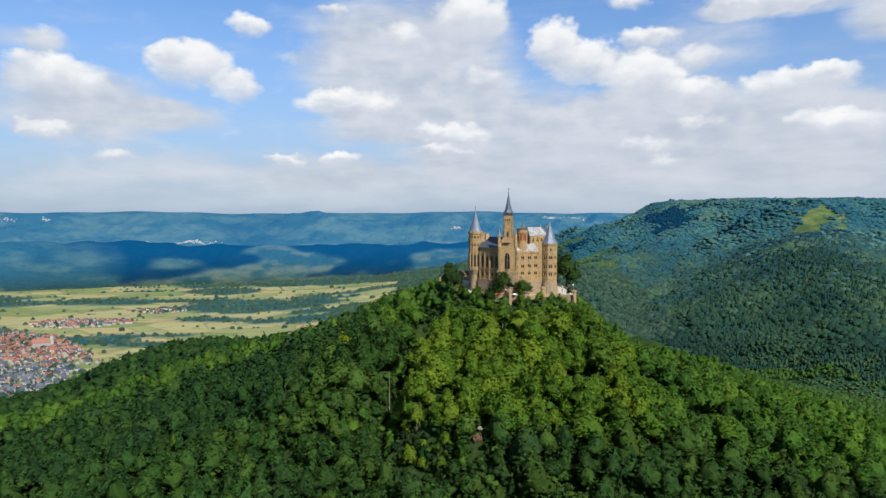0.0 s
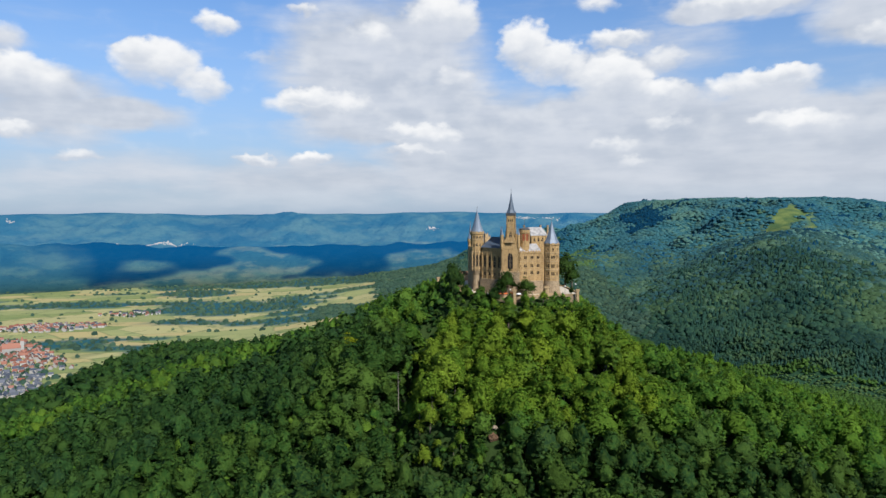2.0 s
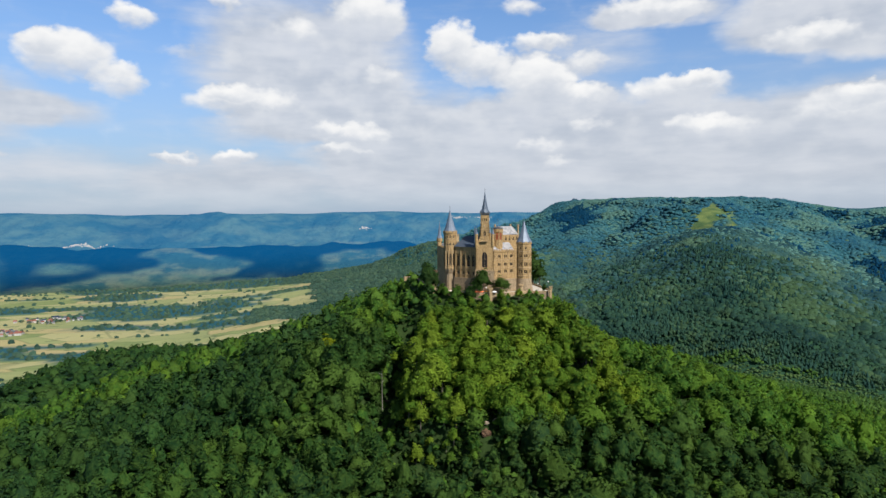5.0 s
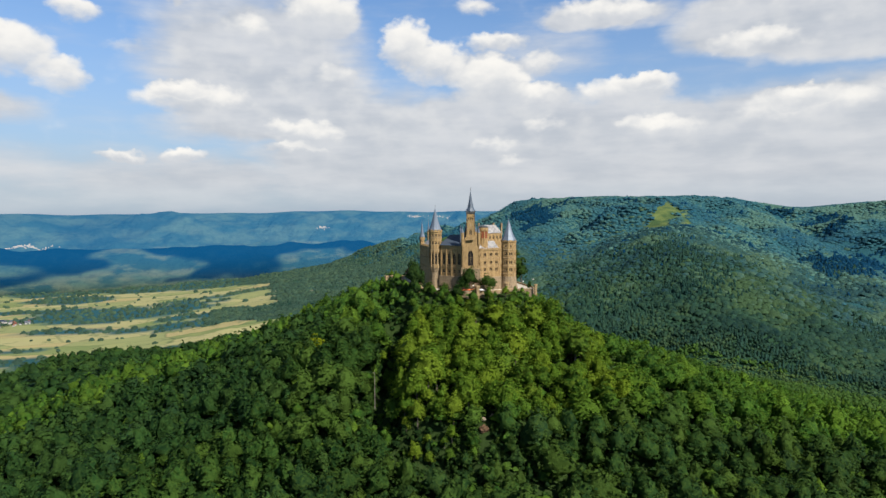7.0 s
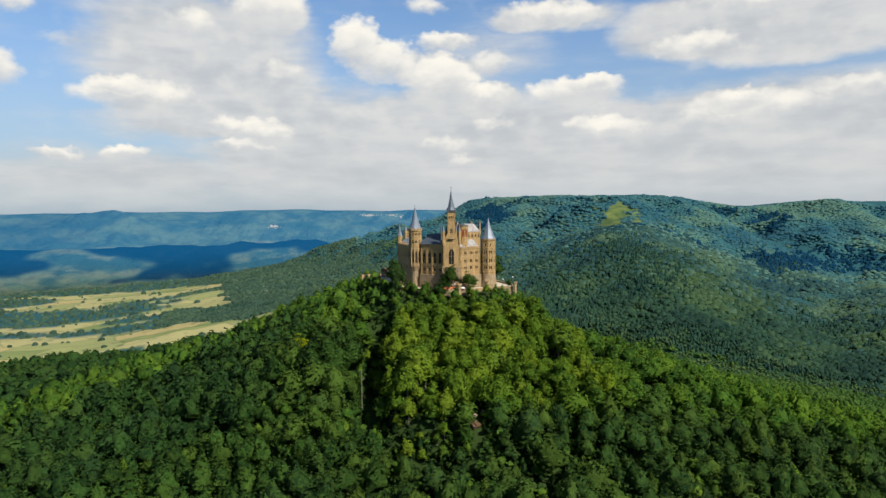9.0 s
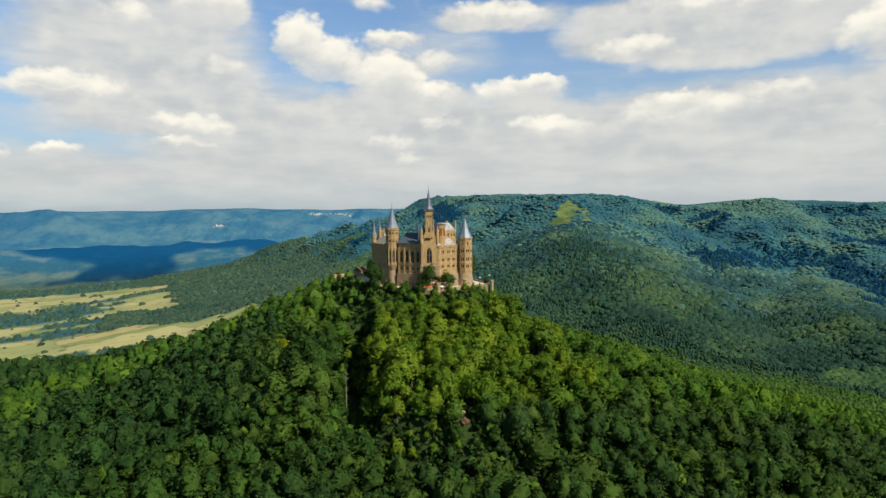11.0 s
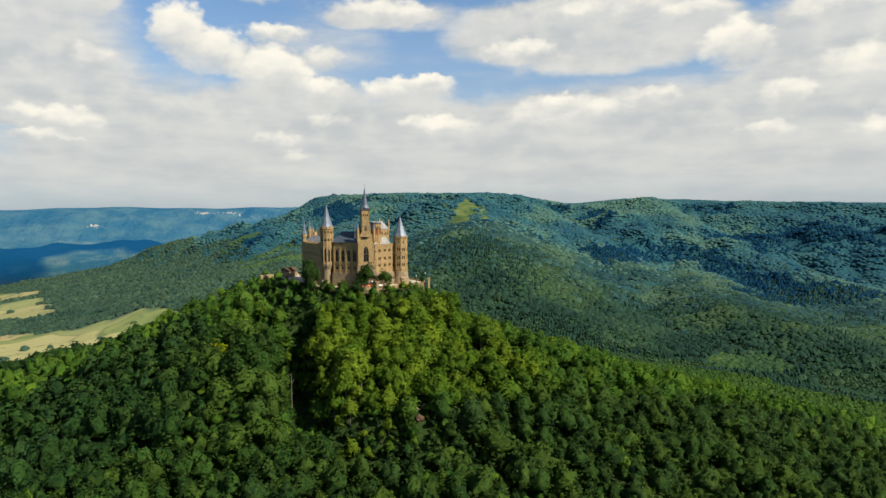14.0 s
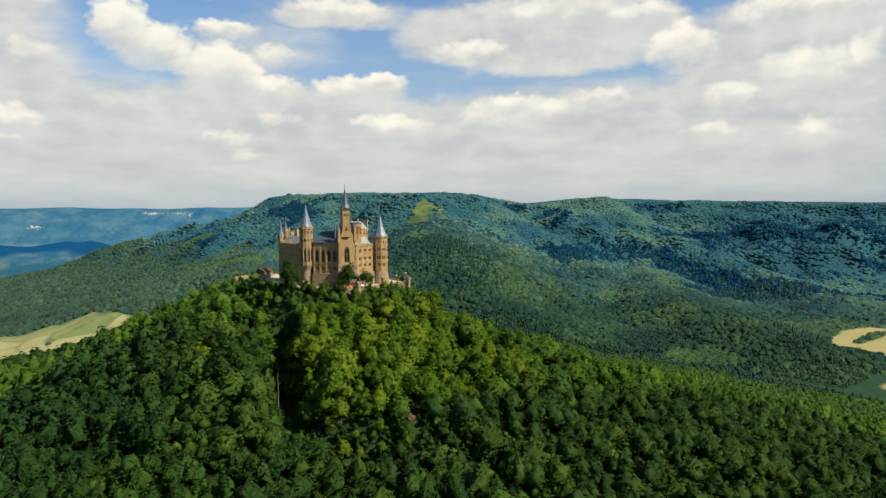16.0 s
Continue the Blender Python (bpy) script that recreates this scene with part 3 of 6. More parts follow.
def height(x, y):
    x, y = np.asarray(x, float), np.asarray(y, float)
    r = hill_dist(x, y)
    r2 = r + 7 * ripple(x, y, 160) * smooth((r - 35) / 60)
    hill = np.interp(r2, [0, 20, 34, 60, 95, 130, 150, 182, 290, 320, 600, 900, 1250], [0, 0, -11, -26, -41, -56, -67, -76, -113, -124, -188, -248, -330])
    gully = np.exp(-(gully_dist(x, y) / 10.5) ** 2) * 21
    hill = hill - gully + 13 * np.exp(-(np.hypot(x + 215, y - 640) / 170) ** 2) + 33 * np.exp(-(np.hypot(x + 325, y - 790) / 125) ** 2) - 5.5 * np.exp(-(np.hypot(x + 90, y - 540) / 80) ** 2)
    hill = hill + 5 * np.exp(-(np.hypot(x - 18, y - 283) / 12) ** 2)
    hill = hill - 13 * np.exp(-((r - 72) / 34) ** 2) * smooth((x - 55) / 45) * smooth((y - 335) / 50)
    base = -262 + 52 * smooth((x - 100) / 700) + 6 * ripple(x, y, 900)
    s = mesa_dist(x, y) + (60 * ripple(x, y, 700) + 34 * ripple(y, x, 210)) * smooth((np.hypot(x - 935, y - 2886) - 150) / 300)
    mesa = np.interp(s, [-4000, -500, -60, 10, 80, 200, 650, 900, 1300, 1800], [104, 110, 104, 92, 58, 28, -118, -172, -222, -280])
    mesa = mesa - 4 + 5 * ripple(x, y, 240) + 3 * ripple(y, x, 90) + (40 * ripple(x, y, 520) + 17 * ripple(y, x, 190)) * smooth((s - 40) / 160) * smooth((850 - s) / 350)
    mesa = mesa - 34 * smooth((y - 2300) / 400) * smooth((s - 40) / 160)
    az = np.degrees(np.arctan2(x + 145, y - 25))
    mesa = mesa - np.interp(az, [26, 38, 46, 55, 63, 69], [0, 8, 28, 50, 60, 69])
    mesa = mesa - 34 * np.exp(-((az - 42.5) / 3.2) ** 2) * smooth((np.hypot(x, y) - 1900) / 500)
    h = base
    for other, k in ((mesa, 25.0), (spur_height(x, y), 22.0), (hill, 12.0)):
        h = 0.5 * (h + other + np.sqrt((h - other) ** 2 + k * k))
    return h if np.ndim(h) else float(h)


CROP_HOLES = [(-430, 2380, 300, 140), (-270, 2150, 140, 75), (-380, 1640, 200, 85), (-420, 1540, 330, 95), (-140, 1490, 225, 105), (-520, 2000, 420, 190), (-1150, 1950, 420, 260), (-650, 2480, 620, 230),
              (-1450, 2520, 480, 270), (-700, 1700, 300, 90), (1205, 500, 185, 90), (905, 385, 62, 13), (-800, 1240, 210, 260), (-900, 1700, 160, 120)]
COPSES = [(-566, 2072, 290, 100), (-849, 2507, 140, 120), (-636, 2823, 95, 60), (-1118, 2199, 260, 55), (-232, 3050, 260, 250), (-330, 1890, 110, 45), (-220, 1780, 90, 38), (-300, 1720, 130, 26)]


def open_land(x, y):
    """1 where fields lie, 0 where woods stand."""
    o = np.zeros(np.shape(x))
    for cx, cy, rx, ry in CROP_HOLES:
        d = np.hypot((x - cx) / rx, (y - cy) / ry) + 0.22 * ripple(x, y, 260)
        o = np.maximum(o, smooth((1.06 - d) / 0.12))
    for cx, cy, rx, ry in COPSES:
        d = np.hypot((x - cx) / rx, (y - cy) / ry) + 0.2 * ripple(x, y, 150)
        o = o * (1 - smooth((1.05 - d) / 0.1))
    o = o * (1 - smooth((ripple(x * 0.3, y * 1.5, 330) - 0.5) / 0.05))
    return np.clip(o, 0, 1)


def meadow_at(x, y, grow=0.0):
    """A steep triangular meadow with its tip at the plateau's edge, and a few clumps of trees in it."""
    up = (y - 1640) / 250
    mid = 950 + 150 * up
    wide = np.interp(up, [-0.08, 0.0, 0.1, 0.5, 1.0, 1.05], [-40, 62, 84, 44, 11, -40])
    m = smooth((wide * (1 + 0.15 * ripple(x, y, 90)) + grow - np.abs(x - mid)) / 9)
    for cx, cy, r in ((1010, 1700, 17), (985, 1668, 12), (1035, 1735, 11)):
        m = m * smooth((np.hypot(x - cx, y - cy) - r) / 6)
    return m


def axis_steps(lo, a, b, hi, fine, grow, far):
    mid = list(np.arange(a, b + 1, fine))
    up, s = [], fine
    v = mid[-1]
    while v < hi:
        s = min(s * grow, 42 if v < far else 130)
        v += s
        up.append(v)
    down, s, v = [], fine, mid[0]
    while v > lo:
        s = min(s * grow, 120)
        v -= s
        down.append(v)
    return np.array(down[::-1] + mid + up)


def sheet(name, xs, ys, z, material, cover=None):
    X, Y = np.meshgrid(xs, ys)
    ny, nx = X.shape
    co = np.stack([X, Y, z(X, Y)], -1).reshape(-1, 3)
    i = (np.arange(ny - 1)[:, None] * nx + np.arange(nx - 1)).ravel()
    faces = np.stack([i, i + 1, i + nx + 1, i + nx], 1)
    me = bpy.data.meshes.new(name)
    me.from_pydata(co.tolist(), [], faces.tolist())
    me.polygons.foreach_set("use_smooth", np.ones(len(faces), bool))
    me.materials.append(material)
    if cover is not None:
        at = me.color_attributes.new("cover", "FLOAT_COLOR", "POINT")
        at.data.foreach_set("color", cover(X, Y).reshape(-1, 4).astype(np.float32).ravel())
    return new(name, me)


def cover(X, Y):
    o, m = open_land(X, Y), meadow_at(X, Y, 26.0)
    c = np.zeros((*X.shape, 4))
    c[..., 0] = (1 - o) * (1 - m)
    c[..., 1] = (X > 820) & (X < 1280) & (Y > 1560) & (Y < 1980)
    r = hill_dist(X, Y)
    c[..., 2] = smooth((420 - r) / 120)
    c[..., 3] = 1
    return c


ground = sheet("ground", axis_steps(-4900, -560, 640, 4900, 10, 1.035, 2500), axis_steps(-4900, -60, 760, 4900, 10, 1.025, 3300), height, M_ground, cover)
tagged(ground, "rolling land of dark woods, meadows and yellow crop fields", "ground", kind="structure")


def far_height(az, r):
    """A wooded swell, and the long ridge of the horizon behind it."""
    top = 50 + 5 * np.sin(az * 0.21 + 1) + 4 * np.sin(az * 0.47) + 2.5 * np.sin(az * 1.3 + 2)
    x, y = r * np.sin(np.radians(az)) - 70, r * np.cos(np.radians(az))
    rough = 0.8 + 0.10 * ripple(x * 0.7, y, 1500) + 0.05 * ripple(y, x * 0.8, 520) + 0.02 * ripple(x, y, 190)
    swell = 212 * rough * np.exp(-((r - 3390) / 270) ** 2) * smooth((15 - az) / 11)
    bumps = 46 * ripple(x, y, 700) + 20 * ripple(y, x, 260)
    t = smooth((r - 3550) / 1130)
    return -272 + swell + t * (272 + top) + bumps * (0.35 + 0.65 * smooth((r - 3520) / 250)) * smooth((r - 3000) / 300) * (1 - smooth((r - 4350) / 320))


def far_hills():
    az = np.linspace(-62, 34, 561)
    rs = np.linspace(2900, 4780, 120)
    A, R = np.meshgrid(az, rs)
    co = np.stack([R * np.sin(np.radians(A)) - 70, R * np.cos(np.radians(A)), far_height(A, R)], -1).reshape(-1, 3)
    ny, nx = A.shape
    i = (np.arange(ny - 1)[:, None] * nx + np.arange(nx - 1)).ravel()
    me = bpy.data.meshes.new("backdrop")
    me.from_pydata(co.tolist(), [], np.stack([i, i + 1, i + nx + 1, i + nx], 1).tolist())
    me.polygons.foreach_set("use_smooth", np.ones(len(i), bool))
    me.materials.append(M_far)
    X, Y = co[:, 0], co[:, 1]
    a, r = A.ravel(), R.ravel()
    # mask that paints a belt of cloud shadow on the swell, and patches beyond
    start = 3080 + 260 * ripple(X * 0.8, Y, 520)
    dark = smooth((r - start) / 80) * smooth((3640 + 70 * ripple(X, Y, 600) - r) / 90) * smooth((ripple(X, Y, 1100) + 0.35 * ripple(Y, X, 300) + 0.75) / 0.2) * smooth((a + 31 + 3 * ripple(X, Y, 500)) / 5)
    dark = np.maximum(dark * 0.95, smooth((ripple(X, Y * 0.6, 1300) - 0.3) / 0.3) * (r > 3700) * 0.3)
    near = smooth((start + 40 - r) / 70) * smooth((ripple(X * 0.7, Y * 1.3, 420) + 0.25) / 0.15)
    field = near + smooth((ripple(X * 0.6, Y * 1.6, 520) - 0.3) / 0.12) * np.exp(-((r - 4000) / 200) ** 2) + np.exp(-((r - 2950) / 70) ** 2)
    # red: painted cloud shadow, green: fields, blue: strength of the haze glow
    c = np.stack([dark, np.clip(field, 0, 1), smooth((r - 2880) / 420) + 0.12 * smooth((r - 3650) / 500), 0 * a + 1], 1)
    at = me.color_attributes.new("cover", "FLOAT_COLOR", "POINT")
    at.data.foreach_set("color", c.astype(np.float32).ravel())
    return tagged(new("backdrop", me), "long wooded ridges and far fields on the horizon, with painted cloud shadow and a blue haze glow", "hills", kind="structure")


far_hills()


# ---------------------------------------------------------------- trees
def globe(level):
    bm = bmesh.new()
    bmesh.ops.create_icosphere(bm, subdivisions=level, radius=1)
    bm.verts.ensure_lookup_table()
    v = np.array([q.co[:] for q in bm.verts])
    f = np.array([[q.index for q in p.verts] for p in bm.faces])
    bm.free()
    return v, f[v[f].mean(1)[:, 2] > -0.5]


def leafy_arrays(rng, lobes, tufts, size, level=2, rx=0.30, rz=0.44, mid=0.54):
    """One broadleaf crown, one unit high: a billowing mass of leaf lobes, with loose sprays that break its outline. Vertices, faces, soft normals."""
    c = rng.normal(size=(lobes, 3))
    c /= np.linalg.norm(c, axis=1)[:, None]
    c[:, 2] = np.abs(c[:, 2]) * 1.5 - 0.6
    c *= rng.uniform(0.5, 1.05, (lobes, 1))
    c[:, :2] *= np.interp(c[:, 2], [-0.5, 0.1, 0.9], [1.1, 1.0, 0.6])[:, None]
    c *= (rx, rx, rz)
    rad = rng.uniform(0.075, 0.15, lobes)
    core = rad * 0.8
    # the leafy mass: as far out as the farthest lobe in each direction
    d, f = globe(level)
    d = d + rng.normal(size=d.shape) * 0.05
    d /= np.linalg.norm(d, axis=1)[:, None]
    reach = 0.56 / np.linalg.norm(d / (rx, rx, rz), axis=1)
    owner = np.full(len(d), -1)
    for i in range(lobes):
        b = d @ c[i]
        q = b * b - (c[i] @ c[i] - core[i] ** 2)
        t = b + np.sqrt(np.maximum(q, 0))
        owner = np.where((q > 0) & (t > reach), i, owner)
        reach = np.where((q > 0) & (t > reach), t, reach)
    body = d * reach[:, None]
    own = np.where(owner[:, None] >= 0, body - c[owner], d)
    own /= np.linalg.norm(own, axis=1)[:, None]
    body_n = own * 0.95 + d * 0.2
    # loose sprays of leaves over the lobes
    which = rng.randint(0, lobes, tufts)
    e = rng.normal(size=(tufts, 3)) * 0.8 + c[which] / np.linalg.norm(c[which], axis=1)[:, None]
    e[:, 2] += 0.25
    e /= np.linalg.norm(e, axis=1)[:, None]
    p = c[which] + e * rad[which][:, None] * rng.uniform(0.85, 1.3, (tufts, 1)) * (1.1, 1.1, 0.9)
    n = e * 0.7 + rng.normal(size=(tufts, 3)) * 0.35
    n[:, 2] += 0.45
    n /= np.linalg.norm(n, axis=1)[:, None]
    u = np.cross(n, rng.normal(size=(tufts, 3)) * (0.4, 0.4, 1.0))
    u /= np.linalg.norm(u, axis=1)[:, None]
    w = np.cross(n, u)
    s = (size * rng.uniform(0.6, 1.3, tufts))[:, None]
    quad = np.stack([p - u * s * 1.25 - n * s * 0.3, p - w * s * 0.75, p + u * s * 1.25 - n * s * 0.3, p + w * s * 0.75], 1).reshape(-1, 3)
    out = p / np.linalg.norm(p, axis=1)[:, None]
    quad_n = np.repeat(e * 0.55 + out * 0.45 + n * 0.45, 4, axis=0)
    k = np.arange(tufts)[:, None] * 4
    tri = np.concatenate([k + (0, 1, 3), k + (2, 3, 1)])
    nn = np.concatenate([quad_n, body_n])
    return np.concatenate([quad, body]) + (0, 0, mid), np.concatenate([tri, f + len(quad)]), nn / np.linalg.norm(nn, axis=1)[:, None]


def soft_normals(me, n):
    """Shade a mass of leaves by the direction in which each part of it bulges."""
    me.polygons.foreach_set("use_smooth", np.ones(len(me.polygons), bool))
    me.normals_split_custom_set_from_vertices(n.tolist())


def spruce_arrays(rng, tiers, sides):
    """A conifer: drooping, ragged tiers."""
    vs, fs = [], []
    for i in range(tiers):
        z0, z1 = 0.12 + 0.8 * i / tiers, 0.12 + 0.8 * (i + 1.7) / tiers
        r = 0.33 * (1 - i / (tiers + 0.6))
        o = len(vs)
        vs.append((0, 0, min(z1, 1.0)))
        for j in range(sides):
            a, q = 2 * math.pi * (j + 0.5 * (i % 2)) / sides, r * (rng.uniform(0.7, 1.15))
            vs.append((q * math.cos(a), q * math.sin(a), z0 - rng.uniform(0, 0.04)))
        fs += [(o, o + 1 + j, o + 1 + (j + 1) % sides) for j in range(sides)]
    return np.array(vs), np.array(fs)


def lump_arrays(rng):
    """A far crown: a rough lump of facets."""
    vs = [(0, 0, 1.0)]
    for z, r in ((0.72, 0.36), (0.1, 0.48)):
        for j in range(4):
            a, q = math.pi * (j + 0.5 * (z < 0.5)) / 2 + rng.uniform(-0.3, 0.3), r * rng.uniform(0.7, 1.3)
            vs.append((q * math.cos(a), q * math.sin(a), z + rng.uniform(-0.12, 0.12)))
    fs = []
    for j in range(4):
        k = (j + 1) % 4
        fs += [(0, 1 + j, 1 + k), (1 + j, 5 + j, 1 + k), (5 + j, 5 + k, 1 + k)]
    vs = np.array(vs)
    ns = vs * (0.9, 0.9, 0.5) + (0, 0, 0.28)
    return vs, np.array(fs), ns / np.linalg.norm(ns, axis=1)[:, None]


def scatter(rng, x0, x1, y0, y1, step):
    gx, gy = np.meshgrid(np.arange(x0, x1, step), np.arange(y0, y1, step))
    x = gx.ravel() + rng.uniform(-0.42, 0.42, gx.size) * step
    y = gy.ravel() + rng.uniform(-0.42, 0.42, gx.size) * step
    return x, y


def thicken(x, y):
    """Four trees where one stood."""
    return np.concatenate([x, x + 5.5, x + 6.5, x - 1.0]), np.concatenate([y, y + 6.5, y - 1.0, y + 5.5])


def forest(name, models, x, y, z, tall, wide, rng, material, label, group="", soft=False):
    """Many crowns joined into one mesh of kind stuff, each with its own tint."""
    kind = rng.randint(0, len(models), len(x))
    turn = rng.uniform(0, 6.283, len(x))
    tint = rng.uniform(0, 1, len(x))
    V, F, T, Q, o = [], [], [], [], 0
    for k, (mv, mf, *mn) in enumerate(models):
        idx = np.nonzero(kind == k)[0]
        if not len(idx):
            continue
        c, s = np.cos(turn[idx])[:, None], np.sin(turn[idx])[:, None]
        w = (tall[idx] * wide[idx])[:, None]
        px = (mv[:, 0] * c - mv[:, 1] * s) * w + x[idx][:, None]
        py = (mv[:, 0] * s + mv[:, 1] * c) * w + y[idx][:, None]
        pz = mv[:, 2] * tall[idx][:, None] + z[idx][:, None]
        V.append(np.stack([px, py, pz], -1).reshape(-1, 3))
        for n in mn:
            Q.append(np.stack([n[:, 0] * c - n[:, 1] * s, n[:, 0] * s + n[:, 1] * c, n[:, 2] + 0 * c], -1).reshape(-1, 3))
        F.append((mf[None] + (np.arange(len(idx)) * len(mv))[:, None, None] + o).reshape(-1, 3))
        T.append(np.repeat(tint[idx], len(mv)))
        o += len(idx) * len(mv)
    V, F, T = np.concatenate(V), np.concatenate(F), np.concatenate(T)
    me = bpy.data.meshes.new(name)
    me.vertices.add(len(V))
    me.vertices.foreach_set("co", V.astype(np.float32).ravel())
    me.loops.add(F.size)
    me.loops.foreach_set("vertex_index", F.astype(np.int32).ravel())
    me.polygons.add(len(F))
    me.polygons.foreach_set("loop_start", np.arange(0, F.size, 3, dtype=np.int32))
    at = me.attributes.new("tint", "FLOAT", "POINT")
    at.data.foreach_set("value", T.astype(np.float32))
    me.materials.append(material)
    if soft:
        me.polygons.foreach_set("use_smooth", np.ones(len(F), bool))
    me.update(calc_edges=True)
    if Q:
        soft_normals(me, np.concatenate(Q))
    return tagged(new(name, me), label, "trees", group, "stuff")


rng = np.random.RandomState(11)
BROAD = [leafy_arrays(rng, 24, 270, 0.036, 2) for _ in range(8)]
HALF = [leafy_arrays(rng, 18, 140, 0.037, 2) for _ in range(12)]
MID = [leafy_arrays(rng, 12, 60, 0.066, 2) for _ in range(6)]
LITE = [leafy_arrays(rng, 12, 16, 0.066, 2) for _ in range(6)]
BLOB = [leafy_arrays(rng, 9, 4, 0.10, 1) for _ in range(8)]
FAR = [lump_arrays(rng) for _ in range(6)]
SPRUCE = [spruce_arrays(rng, 3, 5) for _ in range(4)]


RIM_OUT = [(7, 406), (9, 395), (15, 386), (23, 378), (32, 372), (47, 371), (59, 376), (64, 379), (77, 375), (83, 386), (83, 427), (54, 488), (12, 492), (3, 471), (6, 430)]


def wooded(x, y):
    r = hill_dist(x, y)
    path = np.exp(-(seg_dist(x, y, (19, 285), (10, 266)) / 4.6) ** 2)
    return (r > 18) & (path < 0.5) & ~inside(x, y, RIM_OUT)


def lower(x, y):
    """Trees are kept low under the castle's walls."""
    clearing = 1 - 0.55 * np.exp(-(np.hypot(x - 12, y - 264) / 12) ** 2)
    return np.interp(hill_dist(x, y), [20, 50], [0.36, 1.0]) * clearing * np.interp(gully_dist(x, y), [3, 10], [0.55, 1.0]) * (1 - 0.5 * np.exp(-((x + 10) / 17) ** 2 - ((y - 278) / 15) ** 2)) * (1 - 0.38 * smooth((x - 65) / 40) * smooth((y - 310) / 40))


# single trees on the slope below the castle
def tree_meshes():
    out = []
    for k in range(6):
        v, f, n = leafy_arrays(rng, 28, 520, 0.031, 2)
        me = bpy.data.meshes.new("crown")
        me.from_pydata(v.tolist(), [], f.tolist())
        soft_normals(me, n)
        me.materials.append(M_leaf_tree)
        bm = bmesh.new()
        lathe(bm, 0, 0, [(0.035, -0.05), (0.024, 0.2), (0.014, 0.5), (0.0, 0.75)], 7)
        for a in range(4):
            d = Vector((math.cos(a * 1.7 + k), math.sin(a * 1.7 + k), 0.9)).normalized()
            base = Vector((0, 0, 0.3 + 0.05 * a))
            side = d.cross(Vector((0, 0, 1))).normalized() * 0.009
            up = side.cross(d)
            tip = bm.verts.new(base + d * 0.3)
            vs = [bm.verts.new(base + q) for q in (side, up, -side, -up)]
            for i in range(4):
                bm.faces.new((vs[i], vs[(i + 1) % 4], tip))
        out.append((me, mesh_of(bm, "trunk", M_bark)))
    return out


TREES = tree_meshes()


def tree(x, y, tall, wide, k, label, group="trees on the castle hill", z=None):
    ob = thing("tree", label, "tree", group, at=(x, y, height(x, y) - 0.4 if z is None else z))
    ob.rotation_euler = (0, 0, (x * 7 + y * 3) % 6.28)
    ob.scale = (tall * wide, tall * wide, tall)
    for nm, me in zip(("crown", "trunk"), TREES[k % len(TREES)]):
        o = new(nm, me)
        o.parent = ob
    return ob


